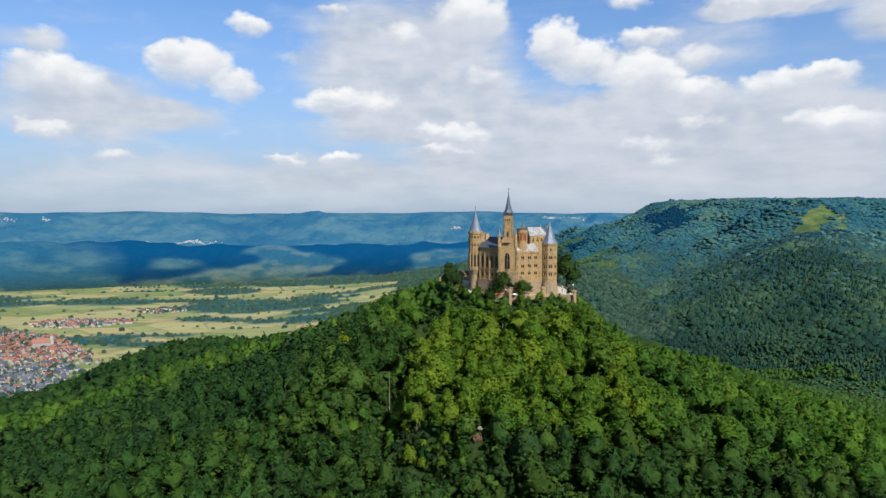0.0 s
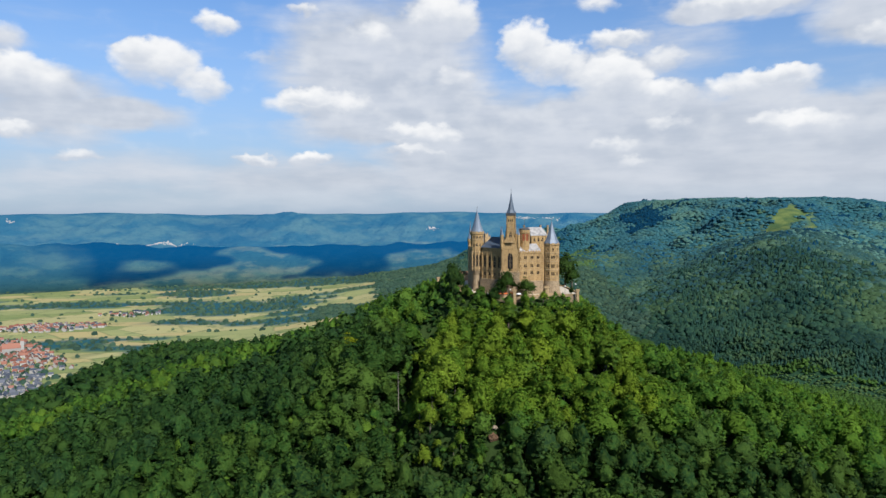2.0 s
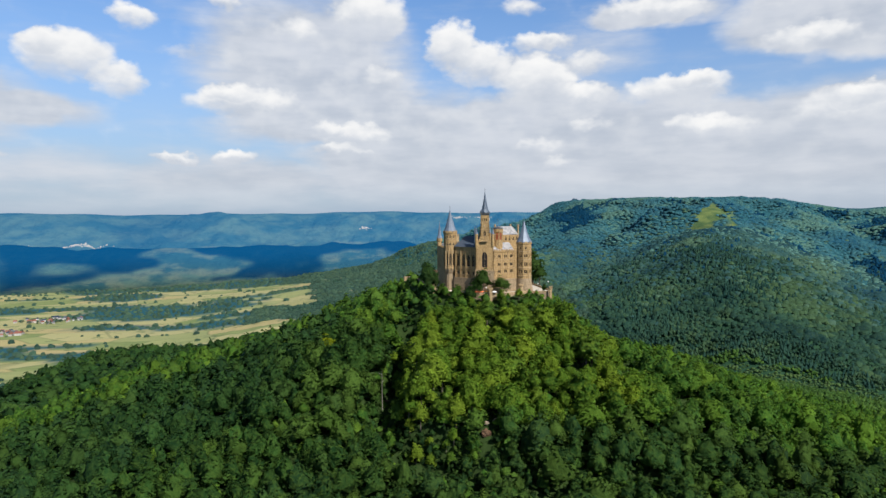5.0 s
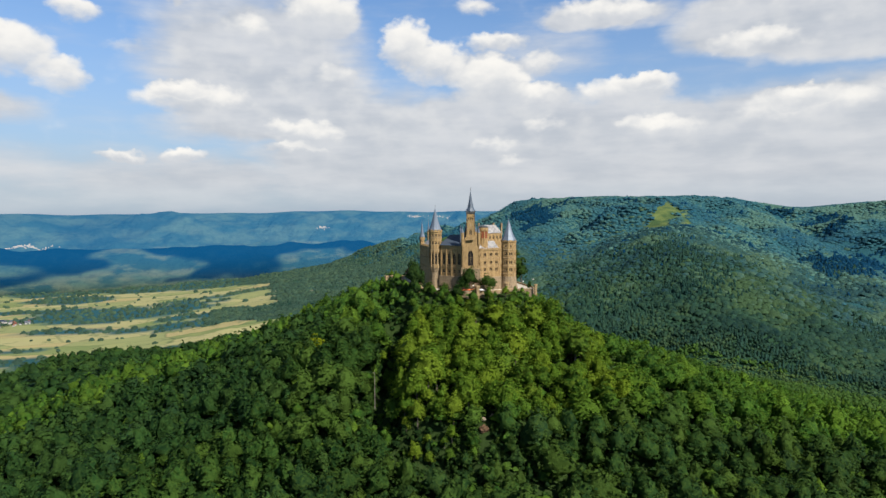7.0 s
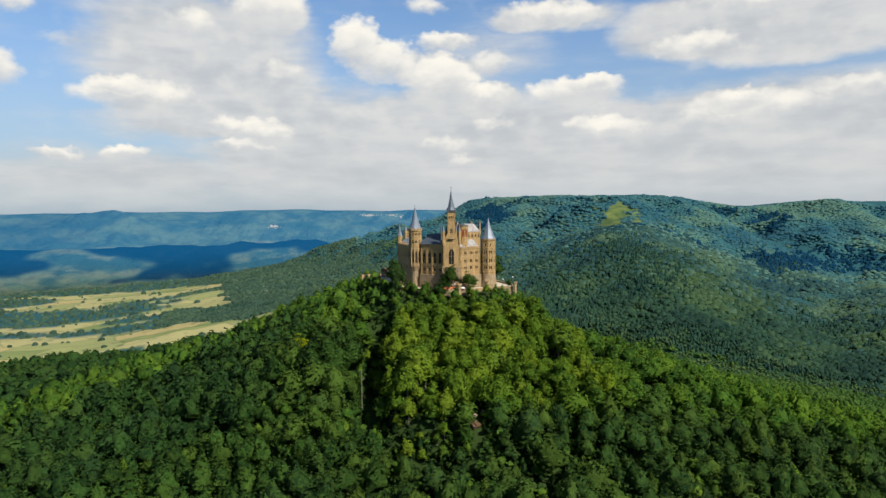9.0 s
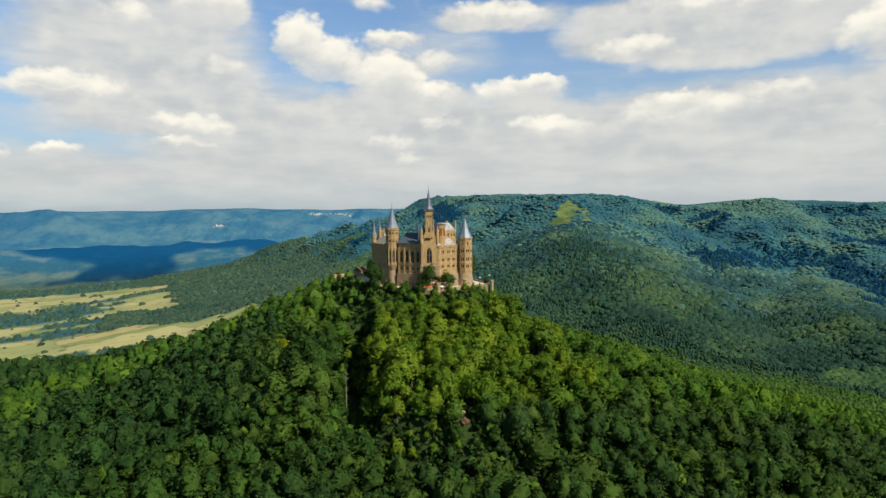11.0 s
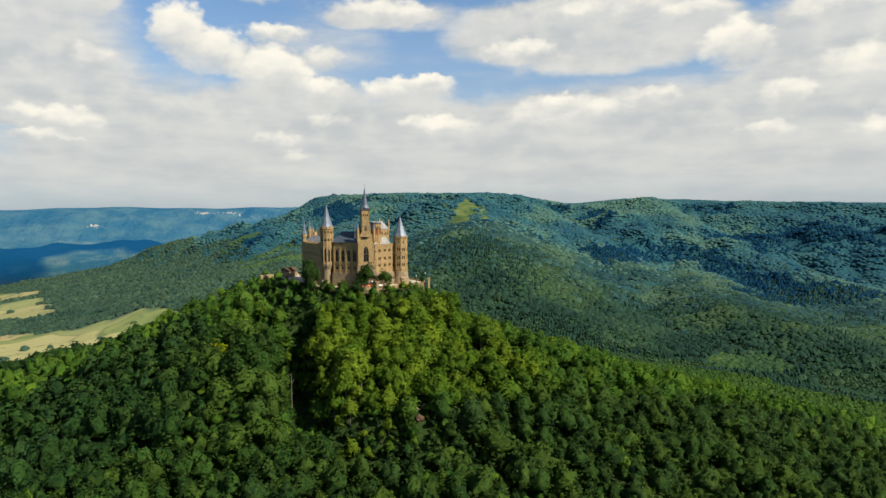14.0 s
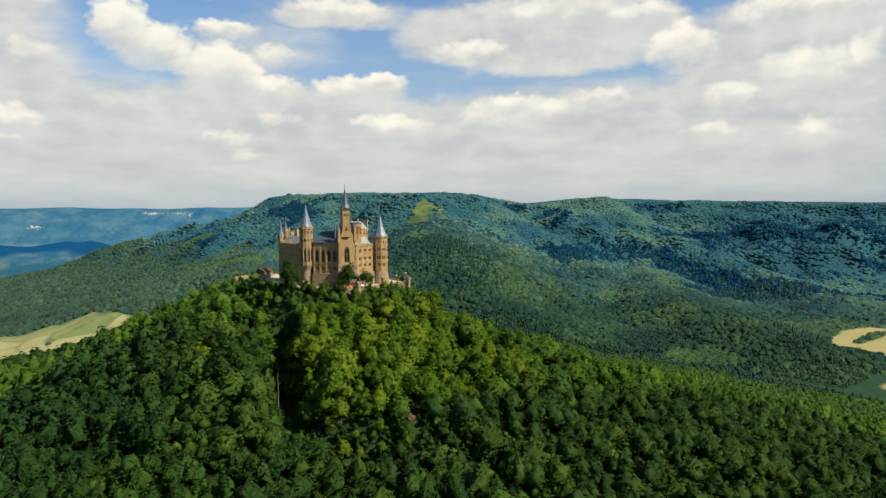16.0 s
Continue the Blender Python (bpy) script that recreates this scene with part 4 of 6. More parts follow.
def plant_hill():
    r2 = np.random.RandomState(5)
    x, y = scatter(r2, -420, 480, 150, 560, 6.7)
    keep = wooded(x, y) & (gully_dist(x, y) > 3.0)
    x, y = x[keep], y[keep]
    ix = np.nonzero((x > -20) & (x < 96) & (y > 282) & (y < 372))[0][:298]
    for n, i in enumerate(ix):
        t = r2.choice([9, 12, 14, 17, 21]) * r2.uniform(0.85, 1.1) * lower(x[i], y[i])
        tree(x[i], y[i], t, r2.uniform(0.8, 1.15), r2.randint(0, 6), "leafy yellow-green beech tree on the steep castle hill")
    rest = np.ones(len(x), bool)
    rest[ix] = False
    x, y = x[rest], y[rest]
    near = (y < 470) & (x > -330) & (x < 380)
    front = near & (y < 405 - np.abs(x - 30) * 0.12)
    foot = y + 7 * ripple(x, y, 70) < 272
    # leaf colour by slope paints the flank sunlit, the west side and foot shaded
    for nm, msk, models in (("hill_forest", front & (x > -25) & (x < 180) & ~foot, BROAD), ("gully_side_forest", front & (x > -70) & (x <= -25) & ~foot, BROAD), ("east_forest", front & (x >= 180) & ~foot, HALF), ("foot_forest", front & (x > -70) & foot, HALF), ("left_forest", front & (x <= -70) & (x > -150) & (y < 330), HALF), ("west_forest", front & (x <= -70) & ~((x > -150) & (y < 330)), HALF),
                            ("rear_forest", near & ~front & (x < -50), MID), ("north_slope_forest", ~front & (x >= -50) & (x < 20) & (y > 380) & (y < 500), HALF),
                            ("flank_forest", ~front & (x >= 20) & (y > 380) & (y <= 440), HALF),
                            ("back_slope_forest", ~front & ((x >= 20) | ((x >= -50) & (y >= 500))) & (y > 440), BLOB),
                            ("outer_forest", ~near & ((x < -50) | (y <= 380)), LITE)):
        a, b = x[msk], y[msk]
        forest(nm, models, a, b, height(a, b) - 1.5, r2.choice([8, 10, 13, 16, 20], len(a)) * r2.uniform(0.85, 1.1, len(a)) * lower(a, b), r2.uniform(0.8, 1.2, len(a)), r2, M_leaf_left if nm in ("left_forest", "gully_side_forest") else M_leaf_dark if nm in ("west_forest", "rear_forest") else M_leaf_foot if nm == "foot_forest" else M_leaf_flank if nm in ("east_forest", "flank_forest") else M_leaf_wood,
               "dense green beech forest covering the castle hill")
    a, b = scatter(r2, -330, 380, 160, 470, 9.0)
    k = wooded(a, b)
    a, b = a[k], b[k]
    forest("undergrowth", BLOB, a, b, height(a, b) - 1.5, r2.uniform(6, 11, len(a)), r2.uniform(1.1, 1.7, len(a)), r2, M_leaf_wood,
           "shrubs and young trees under the beeches")
    a, b = scatter(r2, -62, 8, 300, 425, 3.6)
    k = wooded(a, b) & (gully_dist(a, b) > 4)
    a, b = a[k], b[k]
    forest("bushes", LITE, a, b, height(a, b) - 1.0, r2.uniform(3, 6, len(a)), r2.uniform(1.1, 1.6, len(a)), r2, M_leaf_dark,
           "low bushes covering the steep upper slope")
    a, b = scatter(r2, -5, 98, 350, 380, 3.8)
    k = wooded(a, b)
    a, b = a[k], b[k]
    forest("terrace_bushes", MID, a, b, height(a, b) - 0.8, r2.uniform(2.5, 5, len(a)), r2.uniform(1.0, 1.5, len(a)), r2, M_leaf_wood,
           "green bushes below the terrace wall")
    a, b = scatter(r2, -4, 32, 252, 292, 2.6)
    k = (seg_dist(a, b, (18, 284), (13, 273)) > 3.0) & (np.hypot(a - 15, b - 276) < 15)
    a, b = a[k], b[k]
    forest("clearing_bushes", MID, a, b, height(a, b) - 0.8, r2.uniform(2, 4.5, len(a)), r2.uniform(1.0, 1.5, len(a)), r2, M_leaf_foot,
           "bushes round the bare rock in the wood, leaves painted darker for shade")
    # undergrowth of the hollow, with the shade there put into its leaf colour
    a, b = scatter(r2, -36, 34, 248, 300, 3.4)
    k = wooded(a, b)
    a, b = a[k], b[k]
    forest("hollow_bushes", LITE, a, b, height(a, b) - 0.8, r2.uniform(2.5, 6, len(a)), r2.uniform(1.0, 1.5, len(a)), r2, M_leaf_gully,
           "undergrowth in the hollow below the rock, leaves painted dark for shade")
    # the gully is choked with bushes, its deep shade painted into their leaves
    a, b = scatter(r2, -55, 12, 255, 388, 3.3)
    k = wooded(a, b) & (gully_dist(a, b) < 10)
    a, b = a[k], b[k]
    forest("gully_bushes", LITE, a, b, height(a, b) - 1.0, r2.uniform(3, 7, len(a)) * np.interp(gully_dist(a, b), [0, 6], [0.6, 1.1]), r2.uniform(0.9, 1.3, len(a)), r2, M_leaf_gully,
           "bushes and saplings choking the steep gully, leaves painted dark for shade")
    x, y = scatter(r2, -760, 760, 60, 1150, 12.0)
    k = wooded(x, y) & ~((x > -420) & (x < 480) & (y > 150) & (y < 560)) & (hill_dist(x, y) < 760) & (open_land(x, y) < 0.5) & (y > np.abs(x) * 0.25)
    x, y = x[k], y[k]
    spur = (x > -520) & (x < -60) & (y > 300) & (y < 860)
    hidden = (x > -40) & (x < 190) & (y > 520)
    belt = seg_dist(x, y, (470, 860), (830, 600)) + 14 * ripple(x, y, 120) < 46
    a, b = x[belt], y[belt]
    a, b = thicken(a, b)
    forest("young_belt", BLOB, a, b, height(a, b) - 1, r2.uniform(3, 6.5, len(a)), r2.uniform(1.6, 2.6, len(a)), r2, M_leaf_young, "light green young trees at the foot of the hill")
    x, y, spur, hidden = x[~belt], y[~belt], spur[~belt], hidden[~belt]
    conifers = (x > 150) & (y > 470 - 0.35 * (x - 300)) & (hill_dist(x, y) + 40 * ripple(x, y, 160) > 665)
    light_foot = ~spur & ~hidden & ~conifers & (x > 230) & (hill_dist(x, y) > 360)
    broad = conifers & (r2.uniform(0, 1, len(x)) < 0.62)
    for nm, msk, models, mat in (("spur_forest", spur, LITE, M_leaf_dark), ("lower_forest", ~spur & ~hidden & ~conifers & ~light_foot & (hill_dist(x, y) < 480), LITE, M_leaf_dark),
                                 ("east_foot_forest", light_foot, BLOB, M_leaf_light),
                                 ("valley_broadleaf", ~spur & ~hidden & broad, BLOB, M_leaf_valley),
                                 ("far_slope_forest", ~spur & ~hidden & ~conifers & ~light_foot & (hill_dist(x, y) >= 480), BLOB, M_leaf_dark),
                                 ("valley_firs", ~spur & ~hidden & conifers & ~broad, SPRUCE, M_leaf_fir), ("north_forest", hidden, FAR, M_leaf_dark)):
        a, b = x[msk], y[msk]
        if nm in ("valley_firs", "valley_broadleaf", "east_foot_forest"):
            firs = nm == "valley_firs"
            a, b = thicken(a, b)
            forest(nm, models, a, b, height(a, b) - 2, r2.uniform(8, 14, len(a)), r2.uniform(0.7, 1.1, len(a)) * (1.0 if firs else 1.2), r2, mat, "dark firs on the valley floor" if firs else "light green broadleaf woods at the foot of the hill", soft=firs)
        else:
            forest(nm, models, a, b, height(a, b) - 2, r2.uniform(11, 20, len(a)), r2.uniform(1.1, 1.6, len(a)), r2, mat, "green broadleaf forest on the lower slopes")
    x, y = scatter(r2, -760, 760, -400, 80, 13.0)
    k = (y <= 60) | (y <= np.abs(x) * 0.25)
    x, y = x[k], y[k]
    forest("valley_forest", FAR, x, y, height(x, y) - 2, r2.uniform(12, 18, len(x)), r2.uniform(1.0, 1.4, len(x)), r2, M_leaf_dark,
           "green forest on the valley floor")
    gold = tree(-56.5, 367.0, 18.5, 0.95, 2, "golden-leaved tree among the green beeches")
    for o in gold.children:
        if o.name.startswith("crown"):
            o.data = o.data.copy()
            o.data.materials[0] = M_leaf_gold


plant_hill()


# strips of conifers, many painting cloud shadow into leaf colour: both ends, half width
SHADOW_AND_FIR_STRIPS = [((1880, 1330), (2330, 930), 120), ((1600, 1310), (1510, 880), 58), ((1340, 1440), (1480, 1445), 32), ((1600, 1400), (1480, 1480), 42), ((1580, 1745), (1650, 1750), 28), ((910, 900), (960, 865), 22), ((1440, 1040), (1610, 790), 55), ((1110, 710), (1020, 575), 32), ((200, 3000), (420, 2240), 75),
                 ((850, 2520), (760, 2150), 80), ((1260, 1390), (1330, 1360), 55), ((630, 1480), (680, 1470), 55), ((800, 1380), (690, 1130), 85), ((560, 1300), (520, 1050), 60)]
YOUNG_WOODS = [(440, 2060, 120, 85), (450, 2300, 75, 55), (330, 1840, 90, 60), (330, 1670, 130, 36), (800, 640, 90, 55)]


def plant_far():
    r3 = np.random.RandomState(8)
    x, y = scatter(r3, -300, 2700, 420, 3500, 10.4)
    k = np.hypot(x + 70, y) > 1950
    fx, fy = scatter(r3, -300, 2100, 420, 2100, 7.4)
    n = np.hypot(fx + 70, fy) <= 1950
    x, y = np.concatenate([x[k], fx[n]]), np.concatenate([y[k], fy[n]])
    az = np.degrees(np.arctan2(x + 70, y))
    s = mesa_dist(x, y)
    k = (hill_dist(x, y) > 740) & (s > -50) & (az > -8) & (az < 76) & (open_land(x, y) < 0.5) & (meadow_at(x, y) < 0.3) & (np.hypot(x, y) < 3450)
    x, y = x[k], y[k]
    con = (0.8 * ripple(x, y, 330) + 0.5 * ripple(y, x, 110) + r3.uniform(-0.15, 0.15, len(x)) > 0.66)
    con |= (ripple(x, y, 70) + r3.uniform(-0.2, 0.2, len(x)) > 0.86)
    # strips of painted cloud shadow, and the fir clumps, are set as conifers
    for a, b, wide in SHADOW_AND_FIR_STRIPS:
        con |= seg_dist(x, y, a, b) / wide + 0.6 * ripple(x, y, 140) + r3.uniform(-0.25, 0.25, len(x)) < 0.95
    young = np.zeros(len(x), bool)
    for cx, cy, rx, ry in YOUNG_WOODS:
        young |= np.hypot((x - cx) / rx, (y - cy) / ry) + 0.4 * ripple(x, y, 120) < 1
    a, b = x[young], y[young]
    forest("young_woods", FAR, a, b, height(a, b) - 2, r3.uniform(3, 6, len(a)), r3.uniform(1.8, 2.8, len(a)), r3, M_leaf_young, "light green young woods on the valley slopes", soft=True)
    x, y, con = x[~young], y[~young], con[~young]
    # farther woods take bluer leaf materials, so haze is painted into the crowns
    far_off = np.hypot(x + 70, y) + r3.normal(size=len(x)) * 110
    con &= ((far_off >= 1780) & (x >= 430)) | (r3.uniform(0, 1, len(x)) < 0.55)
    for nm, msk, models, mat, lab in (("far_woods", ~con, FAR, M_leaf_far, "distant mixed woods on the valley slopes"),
                                      ("far_spruces", con, SPRUCE, M_leaf_shadow_conifer, "distant conifers coloured blue-black to paint cloud shadow on the valley slopes")):
        near = (far_off < 1150) & msk & (mat is M_leaf_far)
        if near.any():
            a, b = x[near], y[near]
            forest("valley_woods", BLOB, a, b, height(a, b) - 2, r3.uniform(6.5, 12, len(a)), r3.uniform(0.75, 1.1, len(a)), r3, M_leaf_valley, "mixed woods on the valley floor")
        msk = msk & ~near
        slope = msk & ((far_off < 1500) | (x + 60 * ripple(x, y, 200) < 430)) & (mat is M_leaf_far)
        if slope.any():
            a, b = x[slope], y[slope]
            west = a + 60 * ripple(a, b, 200) < 430
            forest("west_woods", FAR, a[west], b[west], height(a[west], b[west]) - 1, r3.uniform(4, 9, west.sum()), r3.uniform(1.5, 2.4, west.sum()), r3, M_leaf_plain, "woods between the western fields, leaf colour tinted blue for haze", soft=True)
            a, b = a[~west], b[~west]
            forest("slope_woods", FAR, a, b, height(a, b) - 1, r3.uniform(4.0, 8.5, len(a)) * (1 + 0.3 * ripple(a, b, 60)), r3.uniform(1.5, 2.4, len(a)), r3, M_leaf_valley, "mixed woods on the lower valley slopes", soft=True)
        msk = msk & ~slope
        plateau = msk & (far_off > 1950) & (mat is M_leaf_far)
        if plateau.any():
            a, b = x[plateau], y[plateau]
            forest("plateau_woods", FAR, a, b, height(a, b) - 1.3, r3.uniform(4.2, 6.8, len(a)), r3.uniform(2.4, 3.4, len(a)), r3, M_leaf_plateau, "woods on the far plateau slopes, leaf colour tinted blue for haze", soft=True)
        msk = msk & ~plateau
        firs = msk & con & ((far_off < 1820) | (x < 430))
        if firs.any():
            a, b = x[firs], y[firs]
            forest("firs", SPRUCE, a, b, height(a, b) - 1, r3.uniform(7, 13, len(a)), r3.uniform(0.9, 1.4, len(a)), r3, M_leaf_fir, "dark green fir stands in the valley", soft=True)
        msk = msk & ~firs
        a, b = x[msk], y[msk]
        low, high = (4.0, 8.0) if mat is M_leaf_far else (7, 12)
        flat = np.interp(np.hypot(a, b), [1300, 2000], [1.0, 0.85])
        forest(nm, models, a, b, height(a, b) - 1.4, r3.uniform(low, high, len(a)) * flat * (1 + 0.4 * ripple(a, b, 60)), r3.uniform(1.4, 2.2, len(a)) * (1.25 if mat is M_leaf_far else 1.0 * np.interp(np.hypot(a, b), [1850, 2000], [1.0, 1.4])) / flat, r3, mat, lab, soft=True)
    # woods, hedges and orchards of the plain
    x, y = scatter(r3, -2600, 500, 1000, 3000, 21)
    o = open_land(x, y)
    az = np.degrees(np.arctan2(x + 70, y))
    k = ((o < 0.5) | (r3.uniform(0, 1, len(x)) < np.where(np.hypot((x + 905 + (y - 1330) * 0.6) / 210, (y - 1320) / 310) < 1, 0.45, np.where(y > 2650, 0.3, 0.04)))) & (hill_dist(x, y) > 740) & (az > -42) & (az < 8)
    x, y = x[k], y[k]
    forest("plain_woods", FAR, x, y, height(x, y) - 2, r3.uniform(5, 12, len(x)), r3.uniform(1.1, 2.0, len(x)), r3, M_leaf_plain,
           "copses, hedges and orchard trees between the fields", soft=True)


plant_far()


# ---------------------------------------------------------------- the castle
castle = thing("castle", "sandstone castle with slate spires crowning the wooded hill", "castle", at=(0, 0, 0))


def spire(parent, cx, cy, r, z0, z1, n=12, flare=1.12, turn=0.0, label="pointed blue-grey slate roof", needle=2.2, slate=None):
    bm = bmesh.new()
    h = z1 - z0
    lathe(bm, cx, cy, [(r * flare, z0 - 0.25), (r * flare, z0), (r * 0.80, z0 + h * 0.16), (r * 0.45, z0 + h * 0.48), (r * 0.16, z0 + h * 0.83), (0.08, z1)], n, turn)
    part("roof", bm, slate or M_slate, parent, label)
    bm = bmesh.new()
    lathe(bm, cx, cy, [(0.09, z1 - 0.2), (0.09, z1 + needle * 0.5), (0.3, z1 + needle * 0.6), (0.09, z1 + needle * 0.7), (0.05, z1 + needle)], 6)
    part("finial", bm, M_iron, parent)


def crown_ring(parent, cx, cy, r, z, h, n, turn=0.0):
    """A corbelled parapet with merlons round a tower's head."""
    bm = bmesh.new()
    lathe(bm, cx, cy, [(r * 0.96, z - 1.4), (r * 1.14, z - 0.5), (r * 1.14, z)], n, turn)
    for i in range(n):
        a = turn + 2 * math.pi * (i + 0.5) / n
        q = r * 1.14 * math.cos(math.pi / n) - 0.2
        block(bm, pose(cx + q * math.cos(a), cy + q * math.sin(a), 0, 0, 0, math.degrees(a) + 90), r * 0.42, 0.4, z, z + h)
    part("parapet", bm, M_stone, parent)


def sided_tower(name, cx, cy, r, n, turn, z0, z1, levels, wall_mat, label, wide=0.9):
    """A tower of n pierced faces; levels: (za, zb, windows a face, arched)."""
    tower = tagged(new(name), label)
    pts = ring(cx, cy, r, n, turn)
    bm = bmesh.new()
    jobs = []
    for i in range(n):
        p, q = pts[i], pts[(i + 1) % n]
        L = math.hypot(q[0] - p[0], q[1] - p[1])
        ops = []
        if (p[1] + q[1]) / 2 < cy + 0.5:
            for za, zb, k, arched in levels:
                for j in range(k):
                    c = L * (j + 1) / (k + 1)
                    ops.append((c - wide / 2, c + wide / 2, za, zb, arched))
        m, _ = pierced_wall(bm, p, q, z0, z1, 0.6, ops)
        jobs.append((m, ops))
    prism(bm, ring(cx, cy, r - 0.62, n, turn), z1 - 0.5, z1 - 0.1)
    me = mesh_of(bm, name, wall_mat)
    bpy.data.objects.remove(tower)
    tower = tagged(new(name, me), label)
    tower.parent = castle
    for m, ops in jobs:
        glaze(tower, m, ops)
    return tower


def bands(parent, cx, cy, r, zs, n, turn):
    for z in zs:
        bm = bmesh.new()
        lathe(bm, cx, cy, [(r * 0.99, z - 0.2), (r * 1.045, z), (r * 1.045, z + 0.25), (r * 0.99, z + 0.4)], n, turn)
        part("string_course", bm, M_trim, parent)


# west tower, round, with tall belfry lights
LT = (20.3, 407.0)
west = sided_tower("west_tower", *LT, 4.15, 12, 0.13, 14.2, 37.6, [(34.2, 35.6, 1, False), (29.3, 31.3, 1, True), (16.6, 24.2, 1, True)], M_stone, "tall round corner tower", 1.3)
crown_ring(west, *LT, 4.0, 37.4, 1.1, 12, 0.13)
spire(west, *LT, 4.15, 38.0, 52.2, 12, 1.05, 0.13)
bands(west, *LT, 4.15, (14.8, 25.6, 33.2), 12, 0.13)
bm = bmesh.new()
lathe(bm, *LT, [(3.5, -6), (3.4, 1.0), (3.1, 4.0), (3.05, 11.4), (3.5, 12.2), (4.15, 14.3)], 12, 0.13)
part("tower_base", bm, M_base, west)
for i in range(12):
    a = 0.13 + 2 * math.pi * i / 12
    bm = bmesh.new()
    block(bm, pose(LT[0] + 4.2 * math.cos(a), LT[1] + 4.2 * math.sin(a), 0, 0, 0, math.degrees(a)), 0.5, 0.42, 14.0, 26.0)
    part("buttress", bm, M_trim, west)

# east tower, eight-sided
RT = (64.2, 390.8)
east = sided_tower("east_tower", *RT, 4.6, 8, radians(22.5), 7.0, 31.4, [(27.2, 28.6, 1, False), (22.3, 24.1, 2, False), (16.9, 19.0, 2, False), (12.4, 14.3, 2, False)], M_stone, "eight-sided sandstone corner tower", 0.85)
crown_ring(east, *RT, 4.35, 31.0, 0.8, 8, radians(22.5))
spire(east, *RT, 4.55, 31.6, 44.8, 8, 1.08, radians(22.5))
bands(east, *RT, 4.6, (10.4, 15.5, 20.6, 25.6), 8, radians(22.5))
bm = bmesh.new()
lathe(bm, *RT, [(6.2, -8), (5.7, 1.2), (5.0, 5.4), (4.75, 7.6), (4.55, 9.0)], 16)
part("tower_base", bm, M_base, east, "flared pale stone tower foot")

# gable block and keep
G1, G2 = (33.2, 388.5), (43.4, 385.5)
gm = face_pose(G1, G2)
GL = math.hypot(G2[0] - G1[0], G2[1] - G1[1])


def on_gable(s, y):
    v = gm @ Vector((s, y, 0))
    return (v.x, v.y)


bm = bmesh.new()
big = [(3.7, 6.9, 16.4, 26.2, True)]
pierced_wall(bm, G1, G2, 14.0, 32.0, 0.6, big)
for p, q in ((on_gable(0, 13), G1), (G2, on_gable(GL, 13))):
    pierced_wall(bm, p, q, 0.0, 32.0, 0.6, [])
prism(bm, [on_gable(0.02, 0.65), on_gable(GL - 0.02, 0.65), on_gable(GL - 0.02, 13), on_gable(0.02, 13)], -4, 31.8)
for k, (a, b, z) in enumerate(((0.6, 10.0, 32.8), (1.6, 9.0, 34.0), (2.4, 8.2, 35.2))):
    block(bm, gm @ pose((a + b) / 2, 0.45, 0), b - a, 0.9 - k * 0.02, 31.5, z)
front = part("gable", bm, M_stone, castle, "projecting gabled front with one great arched window")
glaze(front, gm, big, 1)
bm = bmesh.new()
pierced_wall(bm, on_gable(-0.5, -1.3), on_gable(GL + 0.5, -1.3), -4.0, 14.4, 1.6, [(2.6, 3.6, 9.6, 11.2, False), (5.0, 6.0, 9.6, 11.2, False), (7.4, 8.4, 9.6, 11.2, False)])
plinth = part("plinth", bm, M_base, front)
bm = bmesh.new()
block(bm, gm @ pose(GL / 2, -0.75, 0), GL + 1.2, 1.5, 14.4, 14.9)
merlons(bm, on_gable(-0.4, -1.4), on_gable(GL + 0.4, -1.4), 14.9, 0.8, 0.6, 0.4)
part("balcony", bm, M_trim, front)
for s in (0.3, GL - 0.3):
    c = on_gable(s, 0.3)
    bm = bmesh.new()
    lathe(bm, *c, [(0.35, 27.5), (0.95, 29.5), (0.95, 36.2), (1.1, 36.3), (1.1, 36.8)], 8)
    t = part("corner_turret", bm, M_stone, front)
    spire(t, *c, 0.95, 36.8, 41.0, 8, 1.05, 0, "small slate spirelet", 1.2)
for s in (2.2, 8.4):
    c = on_gable(s, 5.2)
    bm = bmesh.new()
    lathe(bm, *c, [(0.6, 31), (0.6, 37.4), (0.7, 37.5)], 6)
    t = part("pinnacle", bm, M_stone, front)
    spire(t, *c, 0.7, 37.5, 41.8, 6, 1.0, 0, "small dark spirelet", 0.8)
bm = bmesh.new()
block(bm, gm @ pose(GL / 2, -0.7, 0), 3.6, 1.4, 32.2, 32.6)
for i in range(5):
    block(bm, gm @ pose(GL / 2 - 1.6 + i * 0.8, -1.25, 0), 0.25, 0.25, 32.6, 33.5)
part("little_balcony", bm, M_trim, front)

kc = gm @ Vector((GL / 2, 3.4, 0))
km = pose(kc.x, kc.y, 0, 0, 0, math.degrees(math.atan2(G2[1] - G1[1], G2[0] - G1[0])))
half = 2.5
corner = [(km @ Vector((x * half, y * half, 0)))[:2] for x, y in ((-1, -1), (1, -1), (1, 1), (-1, 1))]
bm = bmesh.new()
jobs = []
for i in range(4):
    ops = [(1.0, 1.7, 44.8, 46.5, True), (2.15, 2.85, 44.8, 46.5, True), (3.3, 4.0, 44.8, 46.5, True)]
    if i == 0:
        ops.append((1.8, 3.2, 35.6, 38.6, True))
    m, _ = pierced_wall(bm, corner[i], corner[(i + 1) % 4], 31.0, 49.2, 0.6, ops)
    jobs.append((m, ops))
keep = part("keep", bm, M_stone, castle, "slender square bell tower with a needle spire")
for m, ops in jobs:
    glaze(keep, m, ops, 1)
bm = bmesh.new()
